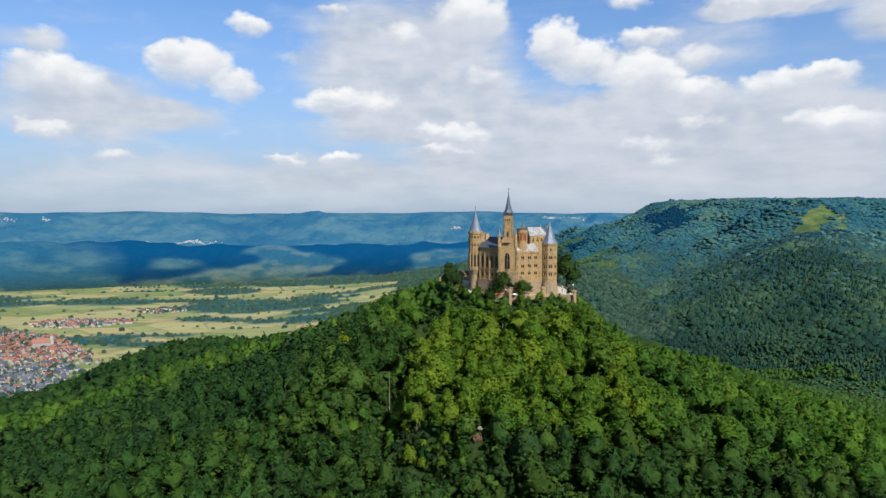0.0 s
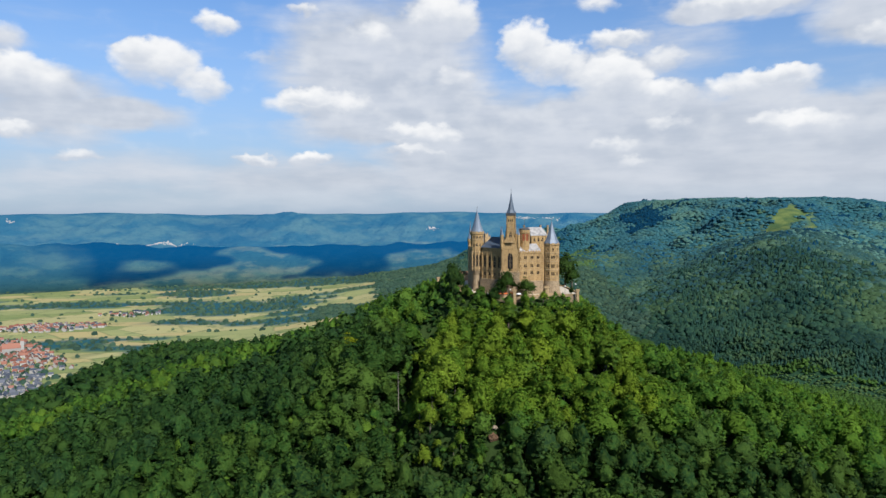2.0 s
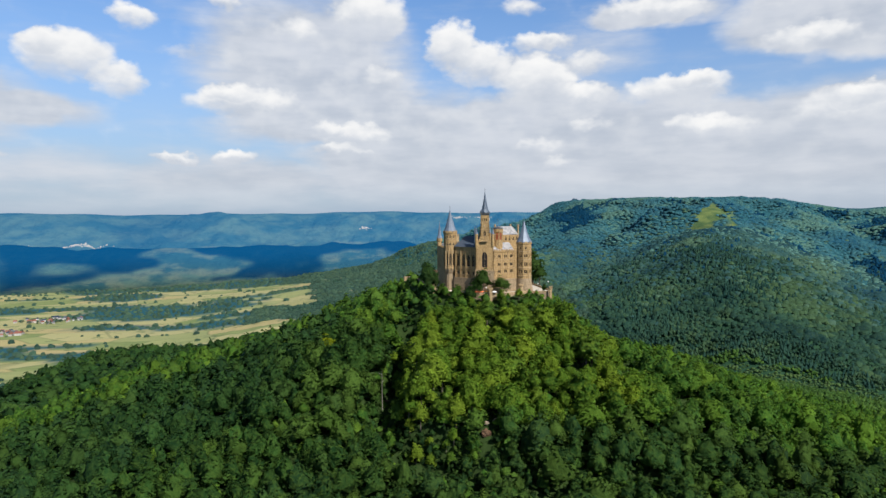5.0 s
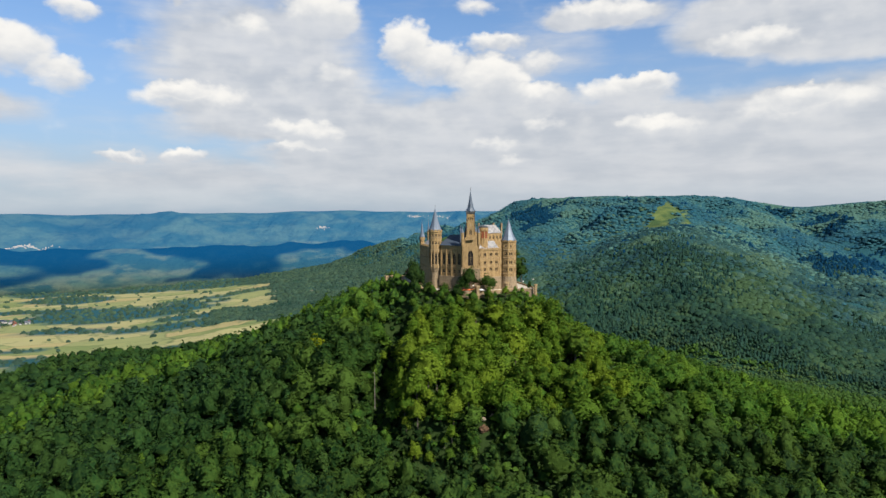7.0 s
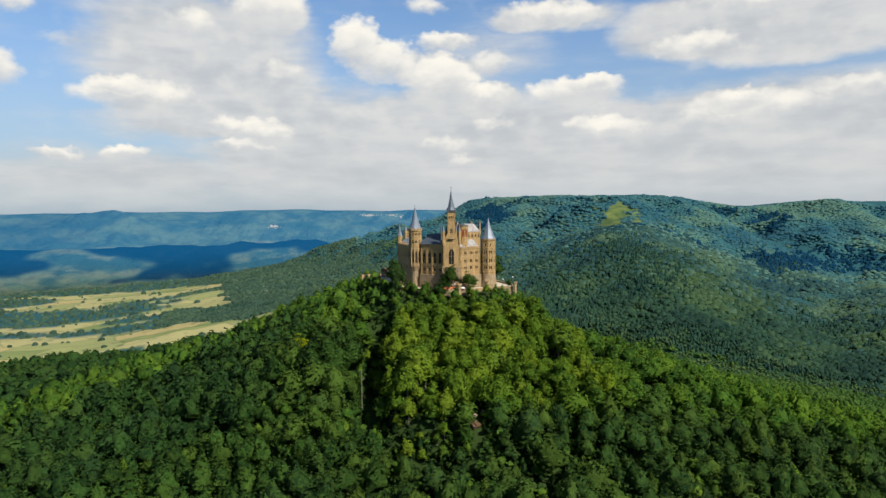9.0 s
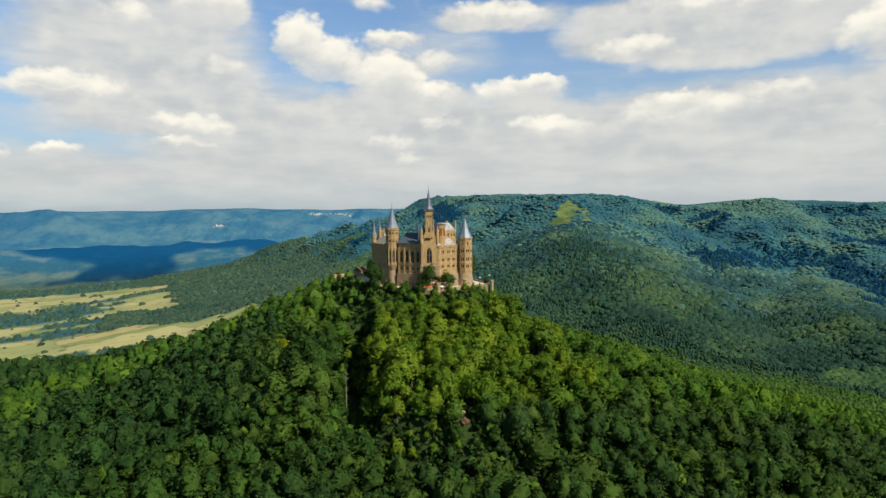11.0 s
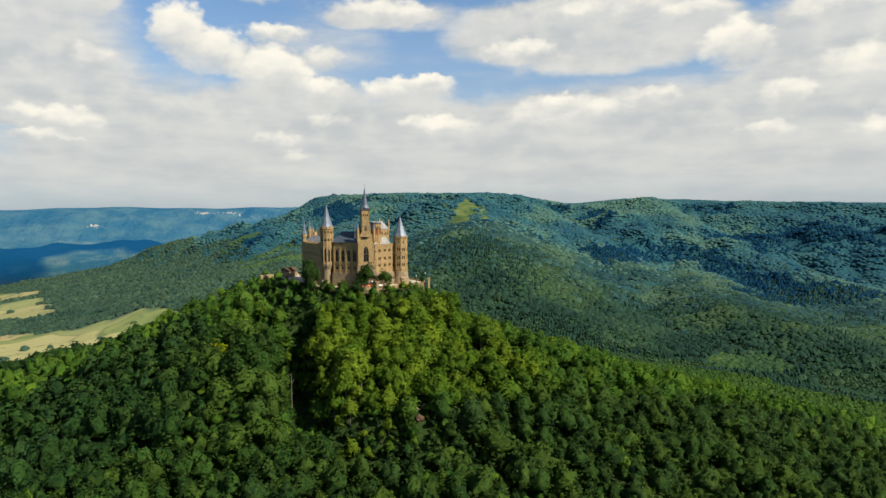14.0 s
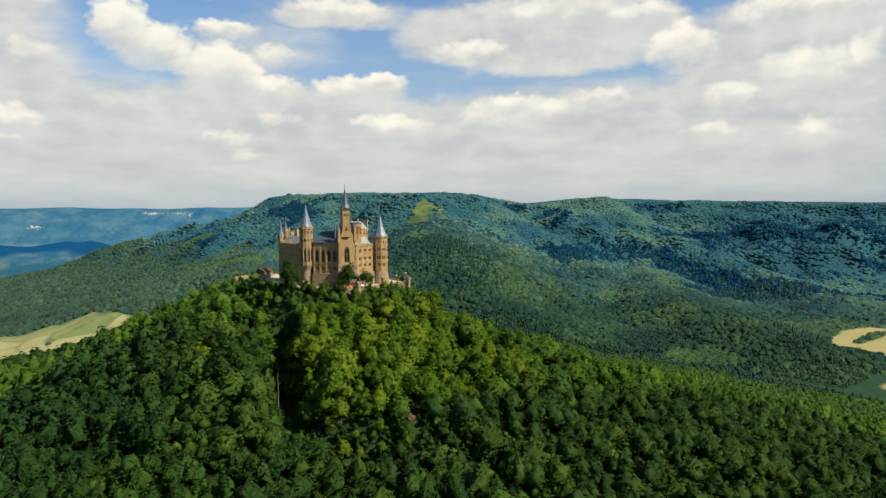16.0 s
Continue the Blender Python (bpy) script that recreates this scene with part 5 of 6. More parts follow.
lathe(bm, kc.x, kc.y, [(half * 1.42, 48.2), (half * 1.56, 49.0), (half * 1.56, 49.9)], 4, math.pi / 4 + math.atan2(G2[1] - G1[1], G2[0] - G1[0]))
part("cornice", bm, M_iron, keep, "dark corbelled cornice")
for z in (43.6, 39.2):
    bm = bmesh.new()
    block(bm, km, 5.3, 5.3, z, z + 0.35)
    part("string_course", bm, M_trim, keep)
spire(keep, kc.x, kc.y, 2.5, 50.0, 62.6, 8, 1.3, math.pi / 8, "needle-thin dark slate spire", 2.4, M_slate_dark)
bm = bmesh.new()
lathe(bm, 0, 0, [(0.9, 0), (0.9, 0.12), (0.7, 0.14)], 20)
bm.transform(km @ pose(0, -half - 0.005, 41.6, 90, 0, 0))
part("clock_face", bm, M_trim, keep, "round pale clock face")
bm = bmesh.new()
lathe(bm, *on_gable(-1.0, 4.5), [(0.5, 31), (0.5, 38), (0.55, 38.1), (0.05, 42)], 6)
part("chimney", bm, M_slate, front, "thin dark ventilation spire")

# west wing with tall chapel lights
WL0, WL1 = (22.6, 402.6), (33.6, 390.0)
wl = math.hypot(WL1[0] - WL0[0], WL1[1] - WL0[1])
tall = [(s - 1.05, s + 1.05, 16.6, 24.0, True) for s in (2.6, 6.6, 10.7, 14.6)]
low = [(s - 0.8, s + 0.8, 11.6, 13.4, False) for s in (2.6, 6.6, 10.7, 14.6)]
wm = face_pose(WL0, WL1)


def on_west(s, y):
    v = wm @ Vector((s, y, 0))
    return (v.x, v.y)


bm = bmesh.new()
pierced_wall(bm, WL0, WL1, -4.0, 28.6, 0.6, tall + low)
for p, q in ((on_west(0, 13), WL0), (WL1, on_west(wl, 13)), (on_west(wl, 13), on_west(0, 13))):
    pierced_wall(bm, p, q, -4.0, 28.6, 0.6, [])
wing = part("west_wing", bm, M_stone, castle, "sandstone wing with a row of tall arched windows")
glaze(wing, wm, tall, 1)
glaze(wing, wm, low, 1)
for z, d in ((15.0, 0.3), (28.2, 0.4)):
    bm = bmesh.new()
    block(bm, wm @ pose(wl / 2, -0.14, 0), wl, 0.3, z, z + d)
    part("string_course", bm, M_trim, wing)
bm = bmesh.new()
block(bm, wm @ pose(wl / 2, -0.5, 0), wl + 0.4, 1.0, -6.0, 9.4)
part("plinth", bm, M_base, wing)
for s in (0.6, 4.6, 8.7, 12.7):
    bm = bmesh.new()
    block(bm, wm @ pose(s, -0.16, 0), 0.6, 0.32, 9.4, 26.0)
    part("buttress", bm, M_stone, wing)
bm = bmesh.new()
vs = [bm.verts.new((wm @ Vector((s, y, z)))) for s, y, z in ((-0.4, -0.5, 28.7), (wl + 0.4, -0.5, 28.7), (wl + 0.4, 13.4, 28.7), (-0.4, 13.4, 28.7), (3.0, 6.5, 35.2), (wl + 0.4, 6.5, 35.2))]
for f in ((0, 1, 5, 4), (1, 2, 5), (2, 3, 4, 5), (3, 0, 4), (3, 2, 1, 0)):
    bm.faces.new([vs[i] for i in f])
part("roof", bm, M_slate_dark, wing, "hipped dark slate roof")

# east wing: three floors of paired windows under battlements
ER0, ER1 = (43.6, 386.2), (58.6, 390.6)
el_ = math.hypot(ER1[0] - ER0[0], ER1[1] - ER0[1])
em = face_pose(ER0, ER1)


def on_east(s, y):
    v = em @ Vector((s, y, 0))
    return (v.x, v.y)


wins = []
for z in (22.2, 17.2, 12.9):
    for s in (4.2, 8.6, 12.7):
        wins += [(s - 0.95, s - 0.1, z, z + 1.7, False), (s + 0.1, s + 0.95, z, z + 1.7, False)]
    wins.append((0.9, 1.4, z + 0.2, z + 1.3, False))
bm = bmesh.new()
pierced_wall(bm, ER0, ER1, 0.0, 26.6, 0.6, wins)
for p, q in ((on_east(0, 11), ER0), (ER1, on_east(el_, 11)), (on_east(el_, 11), on_east(0, 11))):
    pierced_wall(bm, p, q, 0.0, 26.6, 0.6, [])
ewing = part("east_wing", bm, M_stone, castle, "battlemented wing with three floors of paired windows")
glaze(ewing, em, wins, 0)
bm = bmesh.new()
block(bm, em @ pose(el_ / 2, -0.2, 0), el_, 0.5, 25.6, 26.3)
merlons(bm, on_east(0, -0.42), on_east(el_, -0.42), 26.3, 1.0, 0.85, 0.5)
part("battlement", bm, M_stone, ewing)
for z in (15.6, 20.6):
    bm = bmesh.new()
    block(bm, em @ pose(el_ / 2, -0.1, 0), el_, 0.22, z, z + 0.3)
    part("string_course", bm, M_trim, ewing)
bm = bmesh.new()
block(bm, em @ pose(el_ / 2, -0.6, 0), el_, 1.2, -6.0, 9.0)
part("plinth", bm, M_base, ewing)
bm = bmesh.new()
vs = [bm.verts.new((em @ Vector((s, y, z)))) for s, y, z in ((0.3, 0.7, 26.4), (el_ - 0.3, 0.7, 26.4), (el_ - 0.3, 10.6, 26.4), (0.3, 10.6, 26.4), (0.6, 5.6, 31.2), (el_ - 1.2, 5.6, 31.2))]
for f in ((0, 1, 5, 4), (1, 2, 5), (2, 3, 4, 5), (3, 0, 4), (3, 2, 1, 0)):
    bm.faces.new([vs[i] for i in f])
part("roof", bm, M_lead, ewing, "pale sheet-metal roof")

# red-brick stair turret
RC = (47.8, 392.0)
bm = bmesh.new()
lathe(bm, *RC, [(3.0, 20), (3.0, 32.4), (3.25, 32.5), (3.25, 33.0), (2.95, 33.1)], 12)
tur = part("stair_turret", bm, M_stone, castle, "round stair turret with a band of red brick")
bm = bmesh.new()
lathe(bm, *RC, [(2.97, 32.9), (2.97, 38.0)], 12)
part("brick_band", bm, M_brick, tur, "dull red brick band")
bm = bmesh.new()
for i in range(8):
    a = i * math.pi / 4
    block(bm, pose(RC[0] + 2.95 * math.cos(a), RC[1] + 2.95 * math.sin(a), 0, 0, 0, math.degrees(a)), 0.45, 0.5, 33.0, 38.0)
lathe(bm, *RC, [(2.97, 37.4), (3.3, 37.9), (3.3, 39.7), (2.85, 39.75)], 12)
part("parapet", bm, M_stone, tur)
bm = bmesh.new()
lathe(bm, *RC, [(3.25, 39.7), (3.35, 39.75), (3.35, 40.3), (2.95, 40.6), (0.1, 41.1)], 12)
part("turret_roof", bm, M_iron, tur, "dark flat lead cap")
bm = bmesh.new()
lathe(bm, *RC, [(0.08, 41), (0.08, 46), (0.02, 47)], 6)
part("flagpole", bm, M_iron, tur)

# rear range with a pale hipped roof
B0, B1 = (54.2, 405.4), (66.2, 410.5)
bl = math.hypot(B1[0] - B0[0], B1[1] - B0[1])
bmx = face_pose(B0, B1)


def on_back(s, y):
    v = bmx @ Vector((s, y, 0))
    return (v.x, v.y)


bwin = [(s - 0.7, s + 0.7, 32.0, 34.4, True) for s in (2.6, 5.6, 8.6, 11.4)]
bm = bmesh.new()
pierced_wall(bm, B0, B1, 0, 35.5, 0.6, bwin)
for p, q in ((on_back(0, 12), B0), (B1, on_back(bl, 12)), (on_back(bl, 12), on_back(0, 12))):
    pierced_wall(bm, p, q, 0, 35.5, 0.6, [])
rear = part("rear_range", bm, M_stone, castle, "tall rear range under a pale roof")
glaze(rear, bmx, bwin, 1)
bm = bmesh.new()
vs = [bm.verts.new((bmx @ Vector((s, y, z)))) for s, y, z in ((-0.3, -0.3, 35.6), (bl + 0.3, -0.3, 35.6), (bl + 0.3, 12.3, 35.6), (-0.3, 12.3, 35.6), (0.6, 4.0, 40.8), (bl - 2.4, 4.0, 40.8), (bl - 2.4, 8.0, 40.8), (0.6, 8.0, 40.8))]
for f in ((0, 1, 5, 4), (1, 2, 6, 5), (2, 3, 7, 6), (3, 0, 4, 7), (4, 5, 6, 7), (3, 2, 1, 0)):
    bm.faces.new([vs[i] for i in f])
part("roof", bm, M_lead, rear, "pale sheet-metal roof")
for s, y in ((bl - 0.4, 0.3), (bl - 0.4, 8.5), (1.2, 10.0)):
    bm = bmesh.new()
    block(bm, bmx @ pose(s, y, 0), 0.9, 0.9, 34, 41.6)
    block(bm, bmx @ pose(s, y, 0), 1.1, 1.1, 41.6, 42.1)
    part("chimney", bm, M_trim, rear)

# shaded west range running back to the chapel
P0, P1 = (17.9, 448.0), (18.4, 411.0)
pl = math.hypot(P1[0] - P0[0], P1[1] - P0[1])
pm = face_pose(P0, P1)


def on_range(s, y):
    v = pm @ Vector((s, y, 0))
    return (v.x, v.y)


rw = [(s - 0.7, s + 0.7, z, z + 2.0, True) for s in (5, 10, 15, 20, 25, 30) for z in (19.0, 13.0)]
bm = bmesh.new()
pierced_wall(bm, P0, P1, -6, 27.0, 0.6, rw)
for p, q in ((P1, on_range(pl, 14)), (on_range(pl, 14), on_range(0, 14)), (on_range(0, 14), P0)):
    pierced_wall(bm, p, q, -6, 27.0, 0.6, [])
merlons(bm, P0, P1, 27.0, 1.0, 0.9, 0.5)
rng_w = part("west_range", bm, M_stone, castle, "long shaded side range with battlements")
glaze(rng_w, pm, rw, 0)
bm = bmesh.new()
vs = [bm.verts.new((pm @ Vector((s, y, z)))) for s, y, z in ((1, 1, 26.6), (pl - 1, 1, 26.6), (pl - 1, 13.5, 26.6), (1, 13.5, 26.6), (3, 7, 31.5), (pl - 3, 7, 31.5))]
for f in ((0, 1, 5, 4), (1, 2, 5), (2, 3, 4, 5), (3, 0, 4), (3, 2, 1, 0)):
    bm.faces.new([vs[i] for i in f])
part("roof", bm, M_lead, rng_w, "pale sheet-metal roof")
for (cx, cy), r, z, tip, mat in (((19.4, 447.0), 1.6, 32.5, 43.5, M_stone), ((25.0, 452.0), 1.0, 36.0, 44.0, M_stone)):
    bm = bmesh.new()
    lathe(bm, cx, cy, [(r, 12), (r, z - 2.6), (r * 1.25, z - 2.2), (r * 1.25, z)], 8)
    t = part("chapel_turret", bm, mat, castle)
    if tip - z > 3:
        spire(t, cx, cy, r, z, tip, 8, 1.3, 0, "thin pale spire", 1.0)
for i, (cx, cy) in enumerate(((27, 446), (30, 444), (32, 449), (28, 455))):
    bm = bmesh.new()
    block(bm, pose(cx, cy, 0, 0, 0, 20 * i), 2.2, 2.2, 10, 33.5 + (i % 2) * 2)
    for s in (-0.8, 0.8):
        block(bm, pose(cx, cy, 0, 0, 0, 20 * i) @ pose(s, -0.8, 0), 0.5, 0.5, 33.5 + (i % 2) * 2, 34.6 + (i % 2) * 2)
    part("chimney", bm, M_trim, castle)

# ---------------------------------------------------------------- terrace round the castle
RIM = [(10, 404), (11, 397), (16, 389), (24, 381.5), (33, 375.5), (46, 374.5), (57, 379), (63, 382.5), (76, 378.5), (80, 387), (80, 425), (52, 484), (14, 488), (7, 470), (9, 430)]
bm = bmesh.new()
prism(bm, RIM, -16, 0.9)
terrace = part("terrace", bm, M_base)
tagged(terrace, "stone bastion terrace round the foot of the castle", "terrace", kind="structure")
bm = bmesh.new()
c = Vector((40, 425))
prism(bm, [tuple(Vector(p) + (c - Vector(p)).normalized() * 0.8) for p in RIM], 0.904, 0.96)
tagged(part("terrace_floor", bm, M_gravel), "pale gravel walk on the terrace", "gravel", kind="structure")
for a, b in list(zip(RIM, RIM[1:] + RIM[:1])):
    bm = bmesh.new()
    m = face_pose(a, b)
    L = math.hypot(b[0] - a[0], b[1] - a[1])
    block(bm, m @ pose(L / 2, 0.3, 0), L, 0.5, 0.9, 1.9)
    part("parapet", bm, M_trim, terrace)


def watch_turret(x, y, z0, z1, r, n, mat=M_trim):
    t = thing("watch_turret", "small pale stone turret on the terrace wall", "turret", "terrace turrets")
    bm = bmesh.new()
    lathe(bm, x, y, [(r, z0), (r, z1 - 1.0), (r * 1.25, z1 - 0.6), (r * 1.25, z1)], n, math.pi / 4)
    part("body", bm, mat, t)
    for i in range(4):
        a = i * math.pi / 2
        bm = bmesh.new()
        block(bm, pose(x + r * math.cos(a) * 0.9, y + r * math.sin(a) * 0.9, 0, 0, 0, math.degrees(a)), 0.5, 0.6, z1, z1 + 0.7)
        part("merlon", bm, mat, t)
    return t


watch_turret(8.6, 397.5, -6, 5.4, 1.3, 4)
watch_turret(38.8, 373.0, -4, 5.0, 1.2, 4)
watch_turret(58.5, 377.5, -3, 6.2, 1.4, 8)
watch_turret(77.0, 377.0, -4, 4.2, 0.9, 4)


def lamp_post(x, y, z, h):
    t = thing("street_lamp", "dark iron lamp post with a white globe on the terrace", "lamp", "terrace lamps")
    bm = bmesh.new()
    lathe(bm, x, y, [(0.16, z), (0.08, z + 0.6), (0.07, z + h - 0.5), (0.14, z + h - 0.4)], 8)
    part("post", bm, M_iron, t)
    bm = bmesh.new()
    lathe(bm, x, y, [(0.1, z + h - 0.4), (0.4, z + h - 0.1), (0.45, z + h + 0.15), (0.25, z + h + 0.45), (0.0, z + h + 0.5)], 10)
    part("globe", bm, M_white, t)


lamp_post(70.5, 381.5, 0.9, 5.2)
lamp_post(76.5, 380.0, 0.9, 6.6)
lamp_post(36.5, 375.0, 0.9, 4.4)
lamp_post(13.0, 396.0, 0.9, 4.4)


def parasol(x, y, mat, label):
    t = thing("parasol", label, "parasol", "terrace parasols")
    bm = bmesh.new()
    lathe(bm, x, y, [(0.05, 0.95), (0.05, 3.3)], 6)
    part("pole", bm, M_iron, t)
    bm = bmesh.new()
    lathe(bm, x, y, [(1.7, 2.6), (1.72, 2.7), (0.9, 3.15), (0.0, 3.45)], 8)
    part("canopy", bm, mat, t)


for x, y in ((31.4, 377.6), (34.4, 376.6), (37.4, 376.4)):
    parasol(x, y, M_orange, "open orange parasol on the castle terrace")
parasol(41.5, 374.6, M_white, "open white parasol on the castle terrace")
parasol(15.0, 393.5, M_white, "open white parasol on the castle terrace")

# low gatehouse behind, and the outer bastion wall
bm = bmesh.new()
block(bm, pose(4, 480, 0, 0, 0, 12), 14, 2.4, -8, 2.6)
tagged(part("bastion_wall", bm, M_trim), "pale outer bastion wall behind the castle", "wall", kind="structure")
gate = thing("gatehouse", "low gatehouse with a brown tiled roof beside the castle", "house")
bm = bmesh.new()
block(bm, pose(17, 474, 0, 0, 0, 10), 9, 7, -2, 5.0)
part("wall", bm, M_base, gate)
bm = bmesh.new()
m = pose(17, 474, 1.6, 0, 0, 10)
vs = [bm.verts.new(m @ Vector(p)) for p in ((-5, -4, 3.4), (5, -4, 3.4), (5, 4, 3.4), (-5, 4, 3.4), (-5, 0, 6.0), (5, 0, 6.0))]
for f in ((0, 1, 5, 4), (1, 2, 5), (2, 3, 4, 5), (3, 0, 4), (3, 2, 1, 0)):
    bm.faces.new([vs[i] for i in f])
part("roof", bm, M_rock, gate, "weathered brown tiled roof")

# trees that stand on the terrace itself
DARK_CROWNS = []
for me, _ in TREES:
    me = me.copy()
    me.materials[0] = M_leaf_terrace
    DARK_CROWNS.append(me)
for x, y, z, t, w, k in ((35.6, 379.0, 0.8, 15.6, 1.15, 0), (31.0, 378.0, 0.4, 10.0, 1.0, 1), (46.6, 379.5, 0.8, 11.4, 1.2, 2), (50.5, 380.0, 0.8, 8.0, 1.0, 3),
                         (4.6, 397.0, -4.0, 26.0, 0.7, 4), (8.0, 403.0, -1.0, 17.0, 0.75, 5), (83.5, 437, 0.4, 23.0, 1.05, 1), (79, 446, 0.4, 19.0, 1.0, 2), (87, 432, -1.0, 15.0, 1.1, 4),
                         (74.5, 380.5, 0.9, 5.5, 0.9, 0), (12.0, 390.0, -4.0, 11.0, 1.1, 3), (20.5, 381.0, -4.0, 11.5, 1.1, 5), (27.0, 376.5, -4.5, 11.0, 1.15, 1)):
    for o in tree(x, y, t, w, k, "dark green tree on the castle terrace", "trees on the terrace", z).children:
        if o.name.startswith("crown"):
            o.data = DARK_CROWNS[k]


# ---------------------------------------------------------------- the town in the plain
def house_kinds():
    kinds = []
    for k, (w, d, h, rf) in enumerate(((10, 8, 5, 4.5), (12, 9, 5.5, 5), (9, 8, 5, 5), (16, 10, 6, 5.5))):
        bm = bmesh.new()
        block(bm, pose(0, 0, 0), w, d, -4, h)
        wall = mesh_of(bm, "wall", M_plaster)
        bm = bmesh.new()
        vs = [bm.verts.new(p) for p in ((-w / 2 - .5, -d / 2 - .5, h), (w / 2 + .5, -d / 2 - .5, h), (w / 2 + .5, d / 2 + .5, h), (-w / 2 - .5, d / 2 + .5, h), (-w / 2 - .3, 0, h + rf), (w / 2 + .3, 0, h + rf))]
        for f in ((0, 1, 5, 4), (1, 2, 5), (2, 3, 4, 5), (3, 0, 4), (3, 2, 1, 0)):
            bm.faces.new([vs[i] for i in f])
        roof = mesh_of(bm, "roof", M_tile)
        dark = roof.copy()
        dark.materials[0] = M_dark_tile
        bm = bmesh.new()
        block(bm, pose(0, -d / 2 - 0.02, 0), 1.6, 0.1, 1.2, 2.8)
        kinds.append((wall, roof, dark, mesh_of(bm, "window", M_glass)))
    return kinds


def town_spot(r, part_of):
    """A place for a house, in the old town, its new quarter to the north, or the hamlet."""
    while True:
        if part_of == "town":
            x, y = r.uniform(-1250, -620), r.uniform(1040, 1640)
            q = np.hypot((x + 905 + (y - 1330) * 0.6) / 155, (y - 1320) / 265) + 0.25 * float(ripple(x, y, 170))
        elif part_of == "quarter":
            x, y = r.uniform(-1130, -840), r.uniform(1640, 1860)
            q = np.hypot((x + 985) / 125, (y - 1760) / 60)
        else:
            x, y = r.uniform(-980, -780), r.uniform(1880, 2080)
            q = np.hypot((x + 880) / 80, (y - 1990) / 45)
        if q < 0.9 or (q < 1.1 and r.uniform() < 0.4):
            return x, y


def town():
    r = np.random.RandomState(3)
    kinds = house_kinds()
    taken = []
    n = 0
    while n < 299:
        x, y = town_spot(r, "town" if n < 240 else "quarter" if n < 276 else "hamlet")
        if taken and min((x - a) ** 2 + (y - b) ** 2 for a, b in taken) < 150:
            continue
        taken.append((x, y))
        south = ((y < 1290 + r.uniform(-50, 40)) == (r.uniform() < 0.88)) if n < 240 else r.uniform() < 0.6
        ob = thing("house", "grey-roofed white town house in the valley" if south else "red-roofed pale town house in the valley", "house", "houses of the town", at=(x, y, float(height(x, y))))
        ob.rotation_euler = (0, 0, r.choice([0.3, 1.87]) + r.uniform(-0.25, 0.25))
        ob.scale = (r.uniform(0.65, 0.95),) * 3
        wall, roof, dark, win = kinds[r.randint(4)]
        for nm, me, side in (("wall", wall, 0), ("roof", dark if south else roof, 0), ("window", win, -2.4), ("window", win, 2.4)):
            o = new(nm, me)
            o.parent = ob
            o.location = (side, 0, 0)
        n += 1
    # sheds, barns and back houses fill the gaps
    V, F, M = [], [], []
    n = 0
    while n < 420:
        x, y = town_spot(r, "town" if n < 350 else "quarter")
        if min((x - a) ** 2 + (y - b) ** 2 for a, b in taken) < 120:
            continue
        taken.append((x, y))
        w, d, h = r.uniform(3.5, 6), r.uniform(3, 4.5), r.uniform(3.5, 5.5)
        m = pose(x, y, float(height(x, y)), 0, 0, math.degrees(r.choice([0.3, 1.87])) + r.uniform(-8, 8))
        o = len(V)
        V += [tuple(m @ Vector(p)) for p in ([(sx * w, sy * d, z) for z in (-4, h) for sx, sy in ((-1, -1), (1, -1), (1, 1), (-1, 1))] + [(-w, 0, h + 3.6), (w, 0, h + 3.6)])]
        F += [[o + i for i in f] for f in ((0, 1, 5, 4), (1, 2, 6, 5), (2, 3, 7, 6), (3, 0, 4, 7), (5, 6, 9), (7, 4, 8), (4, 5, 9, 8), (6, 7, 8, 9))]
        M += [0] * 6 + [2 if (y < 1290 + r.uniform(-50, 40)) == (r.uniform() < 0.9) else 1] * 2
        n += 1
    me = bpy.data.meshes.new("back_houses")
    me.from_pydata(V, [], F)
    for mat in (M_plaster, M_tile_far, M_dark_tile_far):
        me.materials.append(mat)
    me.polygons.foreach_set("material_index", M)
    tagged(new("back_houses", me), "small back houses and barns crowded between the town houses", "houses", kind="stuff")
    spots = np.array([town_spot(r, "town" if i < 620 else "quarter" if i < 800 else "hamlet") for i in range(900)]) + r.uniform(-14, 14, (900, 2))
    far = np.array([min((x - a) ** 2 + (y - b) ** 2 for a, b in taken) > 60 for x, y in spots])
    x, y = spots[far].T
    forest("garden_trees", LITE, x, y, height(x, y) - 1, r.uniform(5, 11, len(x)), r.uniform(1.0, 1.5, len(x)), r, M_leaf_plain, "garden trees between the town houses")


town()


def church(x, y):
    ob = thing("church", "town church with a red roof and a square tower", "church", at=(x, y, float(height(x, y))))
    bm = bmesh.new()
    block(bm, pose(0, 0, 0), 34, 15, -4, 13)
    part("nave", bm, M_plaster, ob)
    bm = bmesh.new()
    vs = [bm.verts.new(p) for p in ((-17.5, -8, 13), (17.5, -8, 13), (17.5, 8, 13), (-17.5, 8, 13), (-17.5, 0, 23), (17.5, 0, 23))]
    for f in ((0, 1, 5, 4), (1, 2, 5), (2, 3, 4, 5), (3, 0, 4), (3, 2, 1, 0)):
        bm.faces.new([vs[i] for i in f])
    part("roof", bm, M_tile, ob)
    bm = bmesh.new()
    block(bm, pose(20, 0, 0), 7, 7, -4, 27)
    part("tower", bm, M_plaster, ob)
    bm = bmesh.new()
    lathe(bm, 20, 0, [(5.4, 27), (0.0, 38)], 4, math.pi / 4)
    part("tower_roof", bm, M_tile, ob)
    ob.rotation_euler = (0, 0, 0.5)


church(-905, 1450)


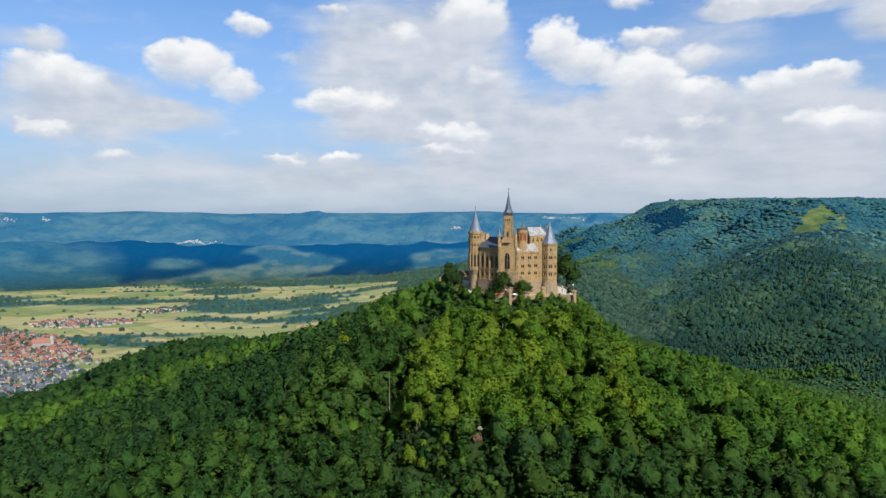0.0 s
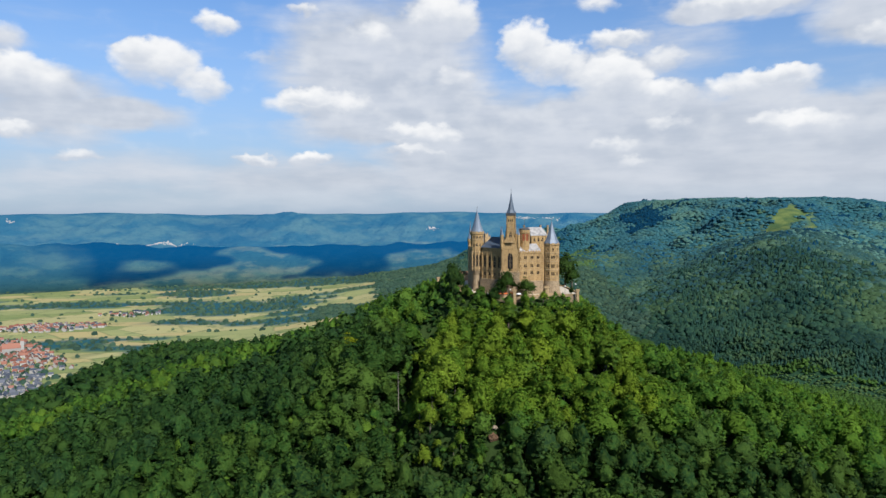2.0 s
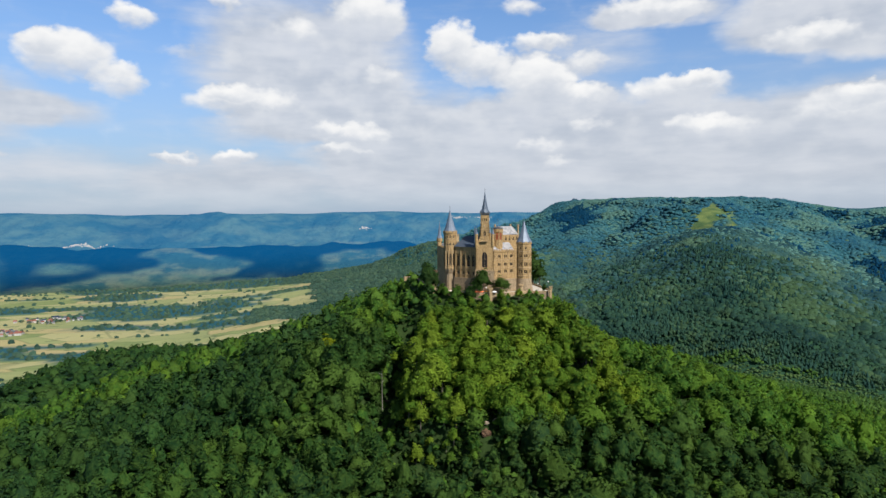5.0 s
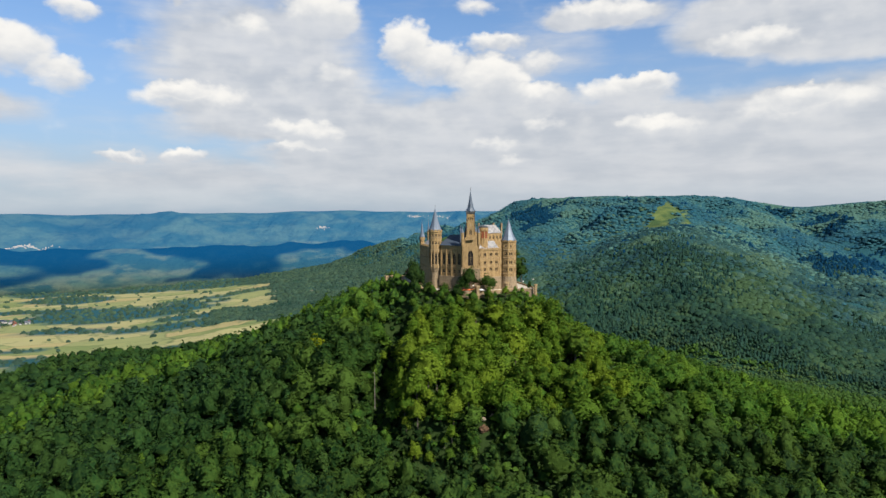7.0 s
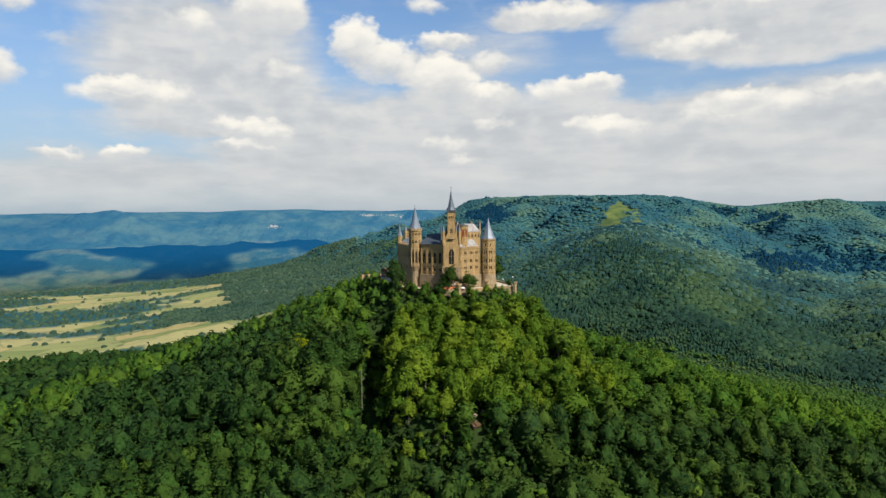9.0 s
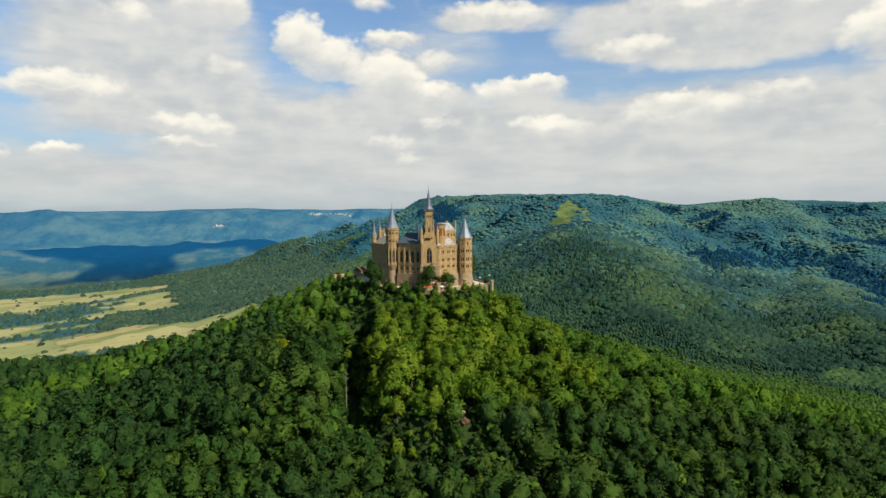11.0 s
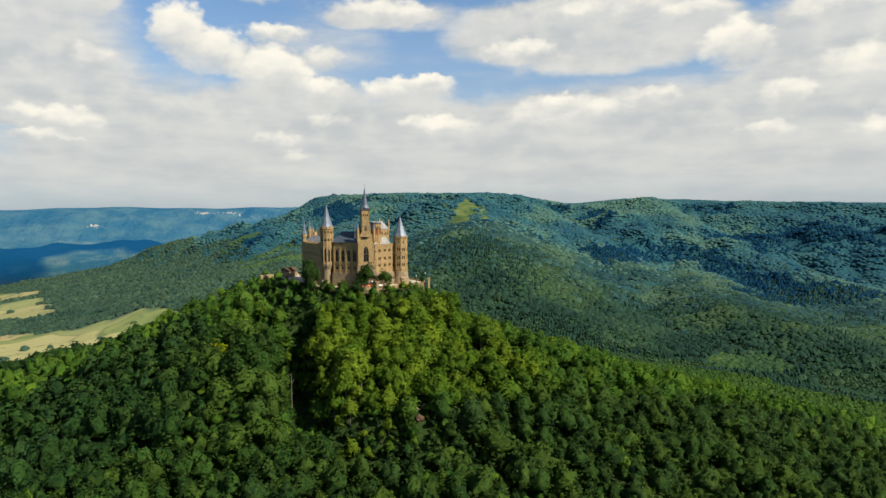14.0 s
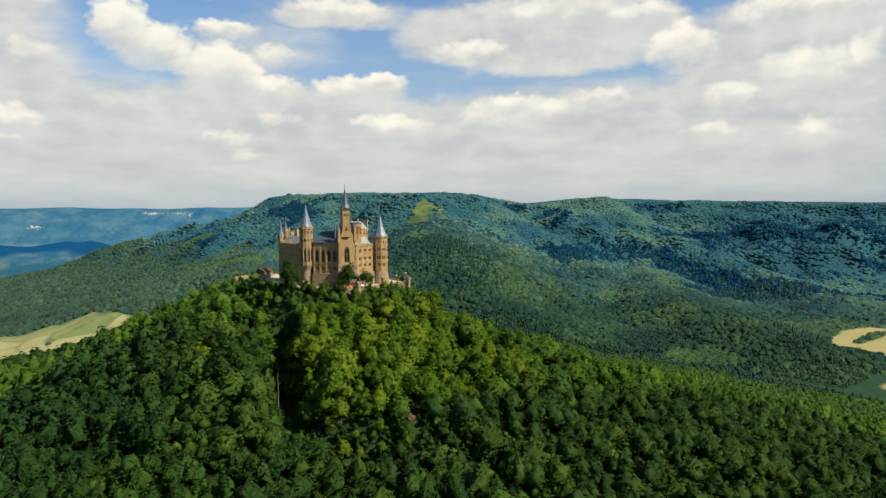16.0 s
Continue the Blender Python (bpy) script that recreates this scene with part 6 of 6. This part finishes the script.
# bare rock in the slope
def outcrop(x, y, size, k, material=None):
    r = np.random.RandomState(k)
    bm = bmesh.new()
    bmesh.ops.create_icosphere(bm, subdivisions=3, radius=1)
    for v in bm.verts:
        n = noise.noise(v.co * 1.7 + Vector((k, 0, 0))) * 0.45 + noise.noise(v.co * 4.0) * 0.15
        v.co *= 1 + n
        v.co = Vector((v.co.x * size, v.co.y * size * 0.7, v.co.z * size * 0.8))
    bm.transform(pose(x, y, float(height(x, y)) + size * 0.2))
    tagged(part("rock", bm, material or M_rock), "pale sunlit rock ledge between the trees" if material else "bare brown rock outcrop between the trees", "rock", "rocks in the slope")


outcrop(15.0, 279.0, 2.2, 1)
outcrop(16.5, 284.5, 1.1, 2, M_pale_rock)
outcrop(21.0, 284.5, 1.6, 4, M_pale_rock)
for i, (x, y) in enumerate(((-25, 343), (-28, 322))):
    outcrop(x, y, 3.0, 5 + i)


# far villages, white specks on the ridges
def village(az, slope, wide, n, seed):
    """White houses where the ridge rises to the given slope above the eye's level."""
    q = np.random.RandomState(seed)
    rs = np.arange(3620.0, 4700.0, 5.0)
    up = (far_height(np.full(len(rs), az), rs) - 50) / rs
    r = rs[np.argmax(up >= slope)]
    V, F = [], []
    for i in range(2 * n):
        a, d = az + q.normal() * wide, r + q.normal() * 6
        x, y = d * math.sin(radians(a)) - 70, d * math.cos(radians(a))
        z = float(far_height(np.array(a), np.array(d)))
        w, h = q.uniform(1.8, 4), q.uniform(1.2, 2.6)
        o = len(V)
        V += [(x + sx * w, y + sy * w * 0.6, z + sz) for sz in (-4, h) for sx, sy in ((-1, -1), (1, -1), (1, 1), (-1, 1))] + [(x - w, y, z + h + 2), (x + w, y, z + h + 2)]
        F += [[o + i for i in f] for f in ((0, 1, 5, 4), (1, 2, 6, 5), (2, 3, 7, 6), (3, 0, 4, 7), (4, 5, 9, 8), (6, 7, 8, 9), (5, 6, 9), (7, 4, 8))]
    me = bpy.data.meshes.new("village")
    me.from_pydata(V, [], F)
    me.materials.append(M_far_wall)
    tagged(new("village", me), "far white village houses on the wooded ridge", "houses", kind="stuff")


for i, (az, slope, wide, n) in enumerate(((-24.0, -0.0425, 0.5, 22), (-20.2, -0.0415, 0.9, 46), (2.2, -0.0235, 0.22, 14), (10.3, -0.0087, 0.3, 16), (12.4, -0.009, 0.5, 10), (-33.1, -0.0087, 0.2, 8), (-30.7, -0.0096, 0.2, 6))):
    village(az, slope, wide, n, 20 + i)


# a bare pale trunk stands in the gully
def dead_tree(x, y, z, tall):
    t = thing("dead_tree", "bare pale dead trunk standing in the gully", "tree", at=(x, y, z))
    bm = bmesh.new()
    lathe(bm, 0, 0, [(0.24, -6), (0.19, tall * 0.3), (0.13, tall * 0.7), (0.04, tall)], 8)
    part("trunk", bm, M_dead, t)
    for k in range(4):
        bm = bmesh.new()
        lathe(bm, 0, 0, [(0.1, 0), (0.07, 1.2), (0.02, 2.4)], 6)
        bm.transform(pose(0, 0, tall * (0.45 + 0.13 * k), 55, 0, 95 * k + 20))
        part("branch", bm, M_dead, t)


dead_tree(-28, 335, -47, 15.0)
